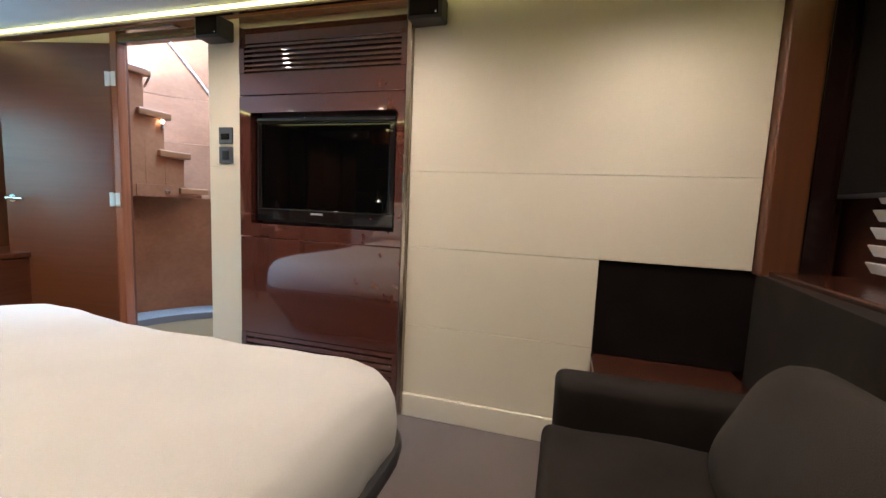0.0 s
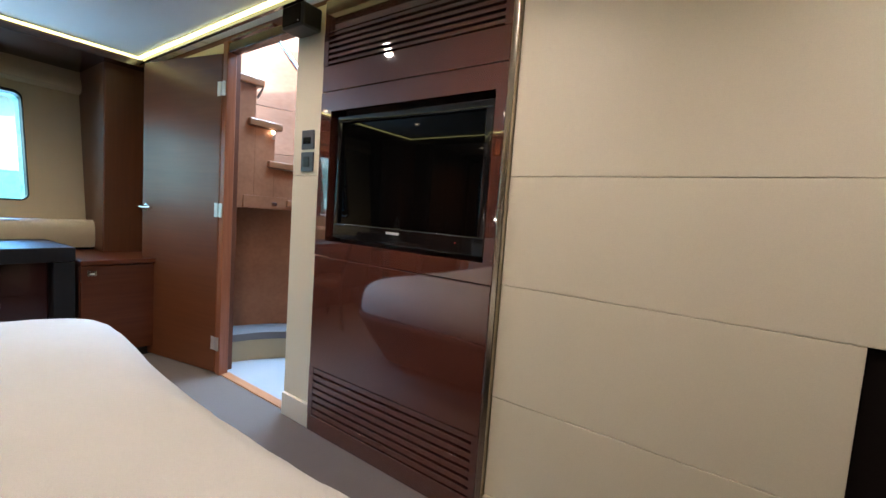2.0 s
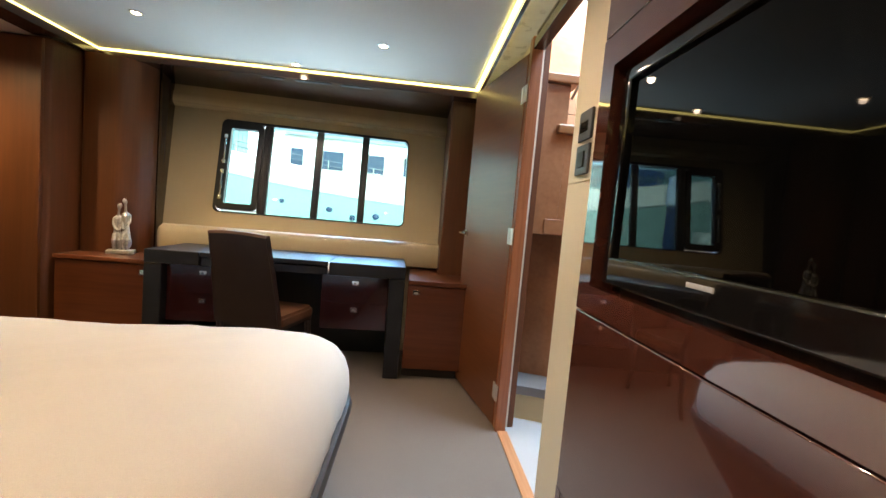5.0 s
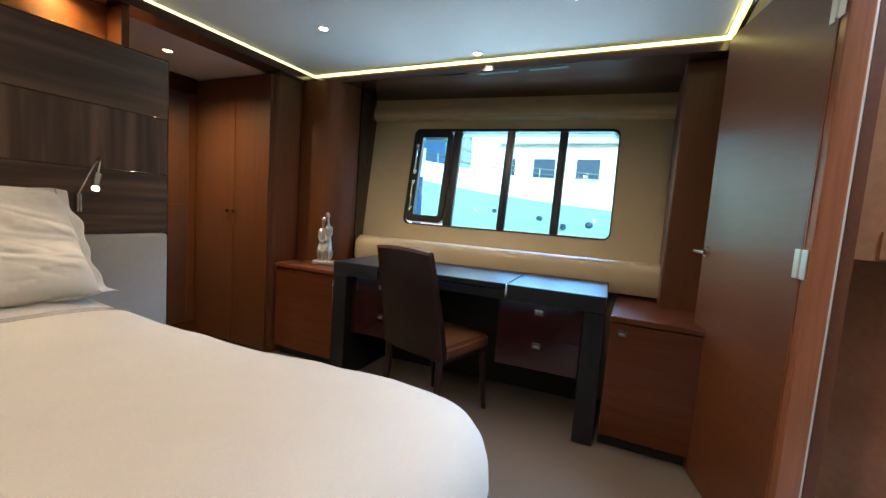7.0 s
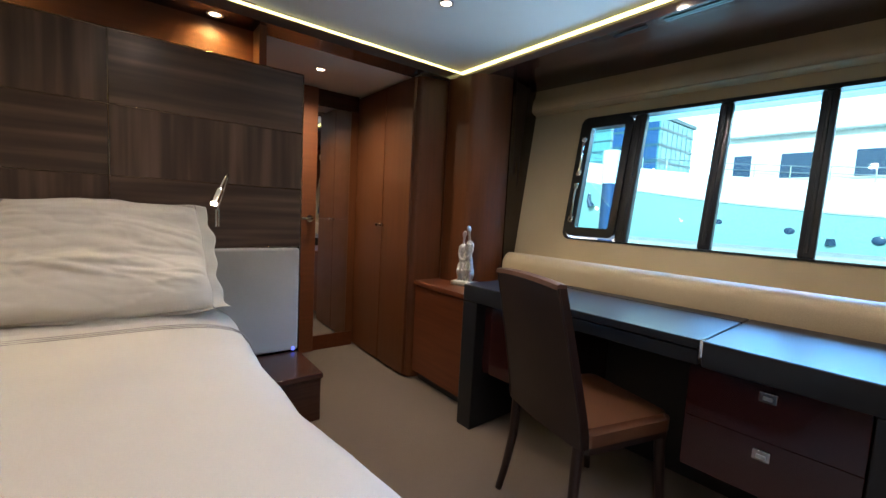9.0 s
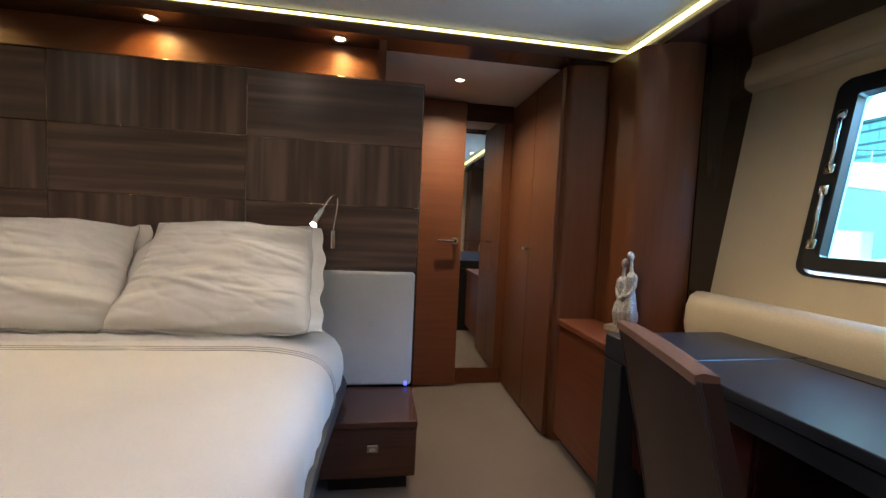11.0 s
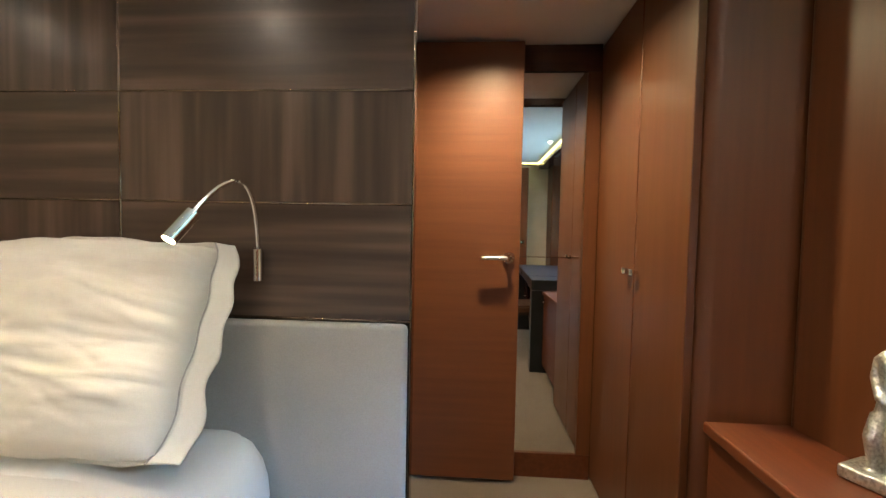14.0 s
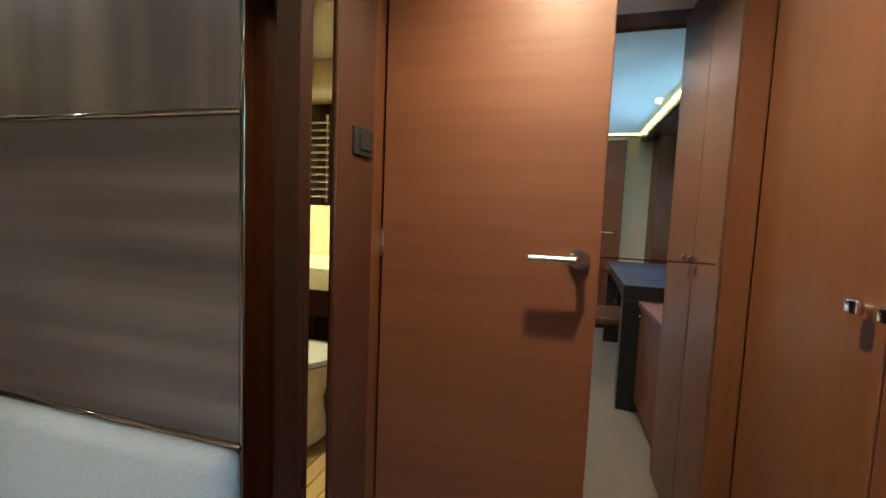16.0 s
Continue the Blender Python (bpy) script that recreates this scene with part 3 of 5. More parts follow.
def ceiling_speaker(x):
    s = thing("wall_speaker", pose(x, 1.94, 2.03), "small black loudspeaker under the ceiling edge", "speaker", "loudspeakers under the ceiling", local=True)
    part("body", boxed(-0.085, 0.085, -0.07, 0.04, -0.05, 0.06, bev=0.012), BLACKPLASTIC, s)
    part("grille", boxed(-0.07, 0.07, -0.076, -0.07, -0.038, 0.048, bev=0.003), BLACKFAB, s)
    part("bracket", boxed(-0.02, 0.02, -0.03, 0.03, 0.06, 0.085), BLACKPLASTIC, s)
    part("trim_dot", rod(bmesh.new(), (0.06, -0.078, -0.03), (0.06, -0.074, -0.03), 0.004), CHROME, s)


ceiling_speaker(-1.92)
ceiling_speaker(-0.68)


def lever(parent, x, y, z, side, sx):
    """A lever handle on a door face at y; side: which way the face looks, sx: which way the lever points."""
    h = part("handle", rod(bmesh.new(), (x, y, z), (x, y + side * 0.012, z), 0.026), CHROME, parent, "polished chrome lever handle")
    part("lever", tube(bmesh.new(), [(x, y + side * 0.012, z), (x, y + side * 0.045, z), (x + sx * 0.012, y + side * 0.056, z), (x + sx * 0.125, y + side * 0.056, z)], [0.011, 0.011, 0.011, 0.010]), CHROME, h)


door_1 = thing("door_1", pose(-2.797, 1.982, 0, 0, 0, 192.4), "open mahogany cabin door swung back against the wall", "door", kind="structure", local=True)
part("leaf", boxed(0.004, 0.765, -0.042, 0, 0.012, 2.045, bev=0.004), DOORWOOD, door_1)
part("edge_band", boxed(-0.0005, 0.0035, -0.042, 0, 0.012, 2.045), JAMBWOOD, door_1)
lever(door_1, 0.705, 0.0, 1.056, 1, -1)
for z in (0.207, 1.075, 1.83):
    bm = boxed(0.008, 0.036, 0.0, 0.004, z - 0.045, z + 0.045, bev=0.002)
    rod(bm, (-0.003, 0.006, z - 0.04), (-0.003, 0.006, z + 0.04), 0.007)
    h = part("hinge", bm, HINGE, door_1, "bright satin hinge")
    part("hinge_leaf", boxed(-0.042, -0.012, 0.007, 0.011, z - 0.045, z + 0.045, bev=0.002), HINGE, h)

# ---- stair lobby ----
bm = bmesh.new()
box(bm, -3.95, -3.9, 2.15, 4.3, 0, 3.9)
box(bm, -0.95, -0.9, 2.15, 4.3, 0, 3.9)
box(bm, -3.9, -0.95, 4.25, 4.3, 0, 2.7)
box(bm, -2.0, -0.95, 2.15, 2.2, 0, 2.2)
lobby_wall = setting("lobby_wall", bm, CHERRY, "pale cherry veneer walls of the stair lobby", "wall")
arc = [(math.cos(radians(a)), math.sin(radians(a))) for a in range(50, 216, 6)]


def curved_panel(z0, z1):
    bm = bmesh.new()
    rings = []
    for r, z in ((0.0, z0), (0.0, z1), (0.02, z1), (0.02, z0)):
        rings.append([bm.verts.new((-2.45 + (1.42 + r) * c, 2.75 + (0.95 + r) * k, z)) for c, k in arc])
    for a, b in zip(rings, rings[1:] + rings[:1]):
        for i in range(len(arc) - 1):
            bm.faces.new((a[i], a[i + 1], b[i + 1], b[i]))
    bm.faces.new([ring[0] for ring in rings]), bm.faces.new([ring[-1] for ring in rings])
    return bm


curve = setting("stair_wall", curved_panel(0.0, 1.62), CHERRY, "curved pale cherry wall behind the stairs", "wall")
part("panel", curved_panel(1.626, 2.05), CHERRY, curve)
part("panel", curved_panel(2.056, 2.62), CHERRY, curve)


def stairs():
    s = thing("staircase", pose(-3.1, 2.6, 0), "curved cherry staircase with thick treads and lit noses", "stairs")
    # curved carpeted first step round the foot of the stairwell, then the panelled side that steps up
    def ring_sector(r0, r1, z0, z1):
        turn = [radians(a) for a in range(173, 87, -5)]
        plan = [(-2.2 + r0 * math.cos(a), 2.0 + r0 * math.sin(a)) for a in turn]
        plan += [(-2.2 + r1 * math.cos(a), 2.0 + r1 * math.sin(a)) for a in reversed(turn)]
        return prism(bmesh.new(), plan, z0, z1)
    part("first_riser", ring_sector(0.73, 0.97, 0.002, 0.152), BEIGE, s, "beige covered curved riser")
    part("first_tread", ring_sector(0.712, 0.965, 0.154, 0.205), TREADCLOTH, s, "grey carpeted curved tread")
    part("curved_panel", ring_sector(0.94, 0.96, 0.207, 1.098), STAIRSIDE, s, "curved cherry panel under the stairs")
    ends = ((2.30, 1.985), (2.45, 1.715), (2.61, 1.445), (2.77, 1.175))
    y_prev = 2.103
    for k, (y, z) in enumerate(ends):
        part("tread", boxed(-3.6, -2.85, 2.103 if k == 0 else ends[k - 1][0] - 0.10, y, z - 0.05, z, bev=0.008), TREADWOOD, s)
        part("side_panel", boxed(-2.90, -2.876, y_prev, y - 0.045, 1.10, z - 0.052, bev=0.002), STAIRSIDE, s)
        if k:
            part("riser", boxed(-3.6, -2.901, y_prev - 0.02, y_prev, z, ends[k - 1][1] - 0.052), STAIRSIDE, s)
        y_prev = y - 0.045
    part("hatch", boxed(-2.876, -2.869, 2.18, 2.58, 1.105, 1.19, bev=0.002), STAIRSIDE, s)
    part("latch", boxed(-2.869, -2.858, 2.39, 2.43, 1.125, 1.15, bev=0.003), CHROME, s, "small chrome push latch")
    part("step_light", rod(bmesh.new(), (-2.866, 2.385, 1.600), (-2.866, 2.385, 1.655), 0.010), NICKEL, s, "small metal lamp under a tread")
    part("lens", rod(bmesh.new(), (-2.856, 2.375, 1.643), (-2.846, 2.37, 1.648), 0.011), BULB, s)
    part("bracket", tube(bmesh.new(), [(-2.88, 2.265, 1.86), (-2.86, 2.29, 1.93)], 0.008, 8), NICKEL, s)
    part("handrail", tube(bmesh.new(), [(-3.12, 2.36, 2.55), (-2.93, 2.50, 2.26), (-2.71, 2.68, 1.88), (-2.49, 2.86, 1.50)], 0.017), CHROME, s, "polished tube handrail")


stairs()

# ---- desk side ----
# bolster along the foot of the window
bm = bmesh.new()
prof = [(0.0, -0.355), (0.17, -0.355), (0.195, -0.30), (0.205, -0.22), (0.195, -0.175), (0.165, -0.150), (0.11, -0.143), (0.0, -0.143)]
lo = [bm.verts.new((-0.30, v, w + 0.002)) for w, v in prof]
hi = [bm.verts.new((1.93, v, w + 0.002)) for w, v in prof]
bm.faces.new(lo), bm.faces.new(hi)
for i in range(len(prof)):
    bm.faces.new((lo[i], lo[(i + 1) % 8], hi[(i + 1) % 8], hi[i]))
bmesh.ops.bevel(bm, geom=[e for e in bm.edges if abs(e.verts[0].co.x - e.verts[1].co.x) < 0.01 and len(e.link_faces) == 2 and any(len(f.verts) == 8 for f in e.link_faces)], offset=0.025, segments=3, affect="EDGES")
on_hull(setting("wall_bolster", bm, BOLSTER, "padded beige leather ledge under the window", "ledge"))


def square_handle(parent, m, name="handle"):
    h = part(name, boxed(-0.006, 0.0, -0.024, 0.024, -0.017, 0.017, bev=0.003), CHROME, parent, "small square chrome pull")
    h.matrix_parent_inverse = Matrix.Identity(4)
    h.matrix_basis = m
    slot = part("slot", boxed(0.0002, 0.003, -0.012, 0.012, -0.008, 0.003, bev=0.001), NICKEL, h)
    return h


def desk():
    d = thing("desk", pose(-3.31, -0.24, 0, 0, 0, 2.9), "black leather desk with slab legs and two burgundy drawer units", "desk", local=True)
    L, D, T = 1.665, 0.60, 0.787
    # local x: into the room from the front edge at 0; local y along the front
    part("top", boxed(-D, 0, 0.0, 0.33, T - 0.088, T, bev=0.006), DESKLEATHER, d)
    part("top", boxed(-D, 0, 1.152, L, T - 0.088, T, bev=0.006), DESKLEATHER, d)
    part("leaf", boxed(-0.452, 0.001, 0.334, 1.148, T - 0.03, T + 0.001, bev=0.004), DESKLEATHER, d, "fold-up black leather centre leaf")
    part("back_strip", boxed(-D, -0.465, 0.334, 1.148, T - 0.088, T, bev=0.003), DESKLEATHER, d)
    part("tray", boxed(-0.45, -0.01, 0.34, 1.14, T - 0.088, T - 0.036, bev=0.003), DESKLEATHER, d)
    part("clip", boxed(-0.03, 0.004, 1.145, 1.155, T - 0.06, T + 0.003, bev=0.001), CHROME, d)
    for y in (0.0, L - 0.105):
        part("leg", boxed(-D, -0.002, y, y + 0.105, 0.0, T - 0.09, bev=0.006), DESKLEATHER, d)
    for y0, y1 in ((0.108, 0.56), (1.10, 1.555)):
        body = part("drawer_unit", boxed(-D + 0.02, -0.085, y0, y1, 0.315, T - 0.091, bev=0.003), DRAWER, d)
        for z0, z1, zh in ((0.318, 0.5015, 0.455), (0.503, T - 0.094, 0.643)):
            fr = part("drawer", boxed(-0.084, -0.066, y0 + 0.002, y1 - 0.002, z0, z1, bev=0.0012), DRAWER, body)
            square_handle(fr, pose(-0.06, (y0 + y1) / 2, zh))
    part("modesty_panel", boxed(-D + 0.03, -D + 0.05, 0.108, L - 0.108, 0.0, T - 0.09), BLACKPLASTIC, d)
    return d


desk()


def chair():
    c = thing("desk_chair", pose(-3.31, 0.545, 0, 0, 0, 76), "high-backed dark brown leather chair with a tan seat", "chair", local=True)
    # local: y points from the back to the front of the seat (towards the desk), x across
    def back_y(z):
        return -0.205 - 0.125 * ((z - 0.42) / 0.54) ** 1.15 if z > 0.42 else -0.205
    bm = bmesh.new()
    rows = []
    for k in range(13):
        z = 0.40 + 0.552 * k / 12
        half = 0.215 - 0.032 * max(0, (z - 0.45) / 0.51)
        yy = back_y(z)
        ring = []
        for x, dy in ((-half, 0.0), (-half * 0.5, -0.012), (0, -0.016), (half * 0.5, -0.012), (half, 0.0), (half, 0.034), (0, 0.024), (-half, 0.034)):
            ring.append(bm.verts.new((x, yy + dy - 0.01, z + (0.012 * (1 - (x / half) ** 2) if k == 12 else 0))))
        rows.append(ring)
    for a, b in zip(rows, rows[1:]):
        for i in range(8):
            bm.faces.new((a[i], a[(i + 1) % 8], b[(i + 1) % 8], b[i]))
    bm.faces.new(rows[0]), bm.faces.new(rows[-1])
    bk = part("backrest", bm, CHAIRLEATHER, c, angle=50)
    half = 0.183
    bm = bmesh.new()
    rings = []
    for k in range(11):
        x = -half - 0.001 + (2 * half + 0.002) * k / 10
        f = 1 - (x / half) ** 2
        yy, zz = back_y(0.952) - 0.010, 0.952 + 0.012 * max(0, f)
        rings.append([bm.verts.new((x, yy + dy, zz + dz)) for dy, dz in ((-0.017 * max(0.1, f) - 0.003, -0.012), (-0.017 * max(0.1, f) - 0.001, 0.003), (0.010, 0.007), (0.035 - 0.010 * max(0, f), 0.003), (0.037 - 0.010 * max(0, f), -0.012))])
    for a, b in zip(rings, rings[1:]):
        for i in range(5):
            bm.faces.new((a[i], a[(i + 1) % 5], b[(i + 1) % 5], b[i]))
    bm.faces.new(rings[0]), bm.faces.new(rings[-1])
    part("top_cap", bm, CAPLEATHER, bk, "leather top edge with sky light put into its paler tan")
    for sx in (-1, 1):
        side = [(sx * (0.215 - 0.032 * max(0, (z - 0.45) / 0.51) - 0.002), back_y(z) - 0.009, z) for z in (0.41, 0.5, 0.6, 0.7, 0.8, 0.9, 0.946)]
        part("side_seam", tube(bmesh.new(), side, 0.0045, 8), CHAIRLEATHER, bk, "rolled leather edge")
    bm = bmesh.new()
    prism(bm, rounded(-0.215, 0.215, -0.19, 0.235, [0.03, 0.03, 0.05, 0.05], 4), 0.40, 0.462)
    bmesh.ops.bevel(bm, geom=[e for e in bm.edges if e.verts[0].co.z > 0.45 and e.verts[1].co.z > 0.45], offset=0.018, segments=3, affect="EDGES")
    part("seat", bm, SEATLEATHER, c, "worn tan leather seat")
    part("seat_rail", prism(bmesh.new(), rounded(-0.208, 0.208, -0.19, 0.225, 0.03, 4), 0.372, 0.399), CHAIRLEATHER, c)
    for sx in (-1, 1):
        part("leg", tube(bmesh.new(), [(sx * 0.185, -0.20, 0.40), (sx * 0.186, -0.205, 0.25), (sx * 0.20, -0.225, 0.1), (sx * 0.205, -0.25, 0.0)], [0.021, 0.019, 0.017, 0.015], 8), CHAIRLEATHER, c)
        part("leg", tube(bmesh.new(), [(sx * 0.185, 0.195, 0.38), (sx * 0.19, 0.21, 0.2), (sx * 0.2, 0.235, 0.0)], [0.021, 0.019, 0.016], 8), CHAIRLEATHER, c)


chair()


def side_cabinet(y0, y1, label, handle_y, back):
    c = thing("side_cabinet", pose(-3.6, (y0 + y1) / 2, 0), label, "cabinet", "mahogany cabinets beside the desk")
    part("carcass", boxed(back, -3.43, y0, y1, 0.07, 0.668), MAHOG_Y, c)
    part("plinth", boxed(back, -3.47, y0, y1, 0.0, 0.069), BLACKPLASTIC, c)
    part("top", boxed(back, -3.395, y0, y1, 0.669, 0.70, bev=0.006), MAHOG_Y, c)
    dr = part("door", boxed(-3.43, -3.41, y0 + 0.004, y1 - 0.004, 0.075, 0.664, bev=0.003), MAHOG_Y, c)
    square_handle(dr, pose(-3.404, handle_y, 0.615))


side_cabinet(-0.855, -0.262, "low mahogany cabinet between wardrobe and desk", -0.30, -3.95)
side_cabinet(1.445, 1.985, "low mahogany cabinet behind the open door", 1.505, -4.2)


def statuette():
    bm = bmesh.new()
    box(bm, -0.095, 0.095, -0.05, 0.05, 0.0, 0.028, bev=0.006)
    for x, s, lean in ((-0.029, 0.90, 1), (0.030, 1.0, -1)):
        h = 0.375 * s
        at = lambda dx, dy, z: (x + dx, dy, 0.022 + z * h)
        for d in (-1, 1):
            tube(bm, [at(d * 0.015, -0.010, 0.0), at(d * 0.017, -0.018, 0.10), at(d * 0.017, -0.023, 0.21), at(d * 0.013, -0.006, 0.34)], [0.0135, 0.012, 0.017, 0.018], 10)
            tube(bm, [at(d * 0.022, 0.0, 0.668), at(d * 0.026, -0.008, 0.55), at(lean * 0.006 + d * 0.016, -0.023, 0.45), at(lean * 0.018, -0.029, 0.41)], [0.0108, 0.0092, 0.0085, 0.0075], 8)
        egg(bm, at(-lean * 0.004, 0.014, 0.15), (0.034, 0.033, 0.052 * s))
        tube(bm, [at(0, 0.006, 0.22), at(0, 0.003, 0.36), at(lean * 0.002, 0.0, 0.48), at(lean * 0.003, 0.0, 0.58), at(lean * 0.004, 0.0, 0.655), at(lean * 0.005, 0.0, 0.715)], [0.033, 0.027, 0.021, 0.024, 0.0245, 0.012], 12)
        egg(bm, at(lean * 0.003, 0.0, 0.662), (0.031, 0.017, 0.022))
        tube(bm, [at(lean * 0.005, 0.0, 0.69), at(lean * 0.007, -0.002, 0.78), at(lean * 0.010, -0.003, 0.87)], [0.012, 0.0088, 0.0092], 10)
        egg(bm, at(lean * 0.013, -0.006, 0.918), (0.0162, 0.0215, 0.0225), (18, lean * 22, 0))
    ob = part("statuette", bm, SILVER, angle=60)
    ob.matrix_basis = pose(-3.603, -0.573, 0.70, 0, 0, 114) @ Matrix.Diagonal((0.84, 0.92, 1.0, 1.0))
    fuse = ob.modifiers.new("fuse", "REMESH")
    fuse.mode, fuse.voxel_size, fuse.use_smooth_shade = "VOXEL", 0.0032, True
    ease = ob.modifiers.new("ease", "SMOOTH")
    ease.factor, ease.iterations = 0.5, 2
    tagged(ob, "silvered statuette of two slender standing figures on a slab", "statue")


statuette()

# ---- wardrobe hall ----
w = thing("wardrobe", pose(-3.7, -1.3, 0), "full-height mahogany wardrobe with two doors", "wardrobe")
part("carcass", prism(bmesh.new(), [(-3.40, -1.735), (-3.40, -0.935), (-3.425, -0.905), (-3.60, -0.862), (-4.3, -0.862), (-4.3, -1.735)], 0.0, 2.048, 0.012), MAHOG_Z, w)
for y0, y1, yk in ((-1.285, -0.925, -1.255), (-1.733, -1.289, -1.325)):
    dr = part("door", boxed(-3.40, -3.376, y0, y1, 0.02, 2.04, bev=0.004), MAHOG_Z, w)
    bm = rod(bmesh.new(), (-3.376, yk, 1.045), (-3.362, yk, 1.045), 0.006)
    box(bm, -3.362, -3.348, yk - 0.014, yk + 0.014, 1.033, 1.057, bev=0.004)
    part("knob", bm, CHROME, dr, "small square chrome knob")

door_2 = thing("door_2", pose(-2.40, -1.64, 0), "mahogany bathroom door standing open across the hall wall", "door", kind="structure")
part("leaf", boxed(-3.012, -2.408, -1.70, -1.66, 0.02, 2.035, bev=0.004), MAHOG_X, door_2)
lever(door_2, -2.962, -1.66, 1.063, 1, 1)
for z in (0.25, 1.075, 1.85):
    part("hinge", boxed(-2.416, -2.396, -1.66, -1.655, z - 0.04, z + 0.04, bev=0.002), CHROME, door_2, "chrome hinge")
s = thing("wall_switch", pose(-2.405, -1.525, 1.34, 0, 0, -90), "black switch plate on the door post", "switch", local=True)
part("plate", boxed(-0.05, 0.05, -0.008, 0.0, -0.035, 0.035, bev=0.003), BLACKPLASTIC, s)
part("rocker", boxed(-0.03, 0.03, -0.012, -0.008, -0.02, 0.02, bev=0.003), BLACKPLASTIC, s)

# ---- bed ----


def headboard():
    h = thing("headboard", pose(-1.40, -0.9, 0), "tall headboard of glossy grey striped veneer squares over grey padded panels", "headboard")
    part("core", boxed(-2.625, -0.175, -0.945, -0.872, 0.0, 1.85), DARKWOOD_Z, h)
    xs, zs = (-2.628, -1.81, -0.99, -0.17), (0.932, 1.246, 1.546, 1.853)
    for i in range(3):
        for k in range(3):
            part("panel", boxed(xs[i] + 0.0025, xs[i + 1] - 0.0025, -0.872, -0.856, zs[k] + 0.0025, zs[k + 1] - 0.0025, bev=0.001), WENGE_X if (i + k) % 2 == 0 else WENGE_Z, h)
    for z in zs:
        part("strip", rod(bmesh.new(), (-2.628, -0.8565, z), (-0.172, -0.8565, z), 0.0036), INLAY, h, "thin round bronze inlay strip")
    for x in xs[1:3]:
        part("strip", rod(bmesh.new(), (x, -0.8575, 0.936), (x, -0.8575, 1.849), 0.0036), INLAY, h)
    for x0, x1 in ((-2.632, -2.626), (-0.174, -0.168)):
        part("strip", boxed(x0, x1, -0.90, -0.8545, 0.0, 1.853, bev=0.0025, seg=3), INLAY, h)
    for x0, x1 in ((-2.622, -1.402), (-1.398, -0.178)):
        bm = boxed(x0, x1, -0.872, -0.835, 0.352, 0.926, bev=0.016, seg=3)
        part("pad", bm, GREYPAD, h, "grey fabric padded panel")


headboard()

BED = (-2.266, -0.415, -0.835, 1.265)
RADII = [0.12, 0.12, 0.28, 0.26]
PROFILE = [(0.05, 0.345), (0.025, 0.385), (0.006, 0.43), (0.0, 0.48), (0.004, 0.53), (0.018, 0.575), (0.045, 0.612), (0.085, 0.638), (0.14, 0.654), (0.22, 0.664), (0.33, 0.671), (0.5, 0.677), (0.7, 0.68)]


def ring_at(inset):
    x0, x1, y0, y1 = BED
    r = [max(0.02, v - inset) for v in RADII]
    return rounded(x0 + inset, x1 - inset, y0 + inset * 0.6, y1 - inset, r, 14)


def hang(x, y):
    """The cover hangs out a little at the foot of its window side."""
    if x > -1.35:
        return 0.0
    out = 0.03 * min(1, max(0, (-0.1 - y) / 0.6)) + 0.062 * math.sin(math.pi / 2 * min(1, max(0, (y - 0.28) / 0.62))) ** 2
    return -out * min(1, abs(x + 1.35) / 0.6)


def dense(loop, n):
    pts = [Vector((*p, 0)) for p in loop]
    pts.append(pts[0])
    run = [0]
    for a, b in zip(pts, pts[1:]):
        run.append(run[-1] + (b - a).length)
    out = []
    i = 0
    for k in range(n):
        s = run[-1] * k / n
        while run[i + 1] < s:
            i += 1
        f = (s - run[i]) / max(1e-9, run[i + 1] - run[i])
        q = pts[i].lerp(pts[i + 1], f)
        out.append(Vector((q.x + hang(q.x, q.y), q.y, 0)))
    return out


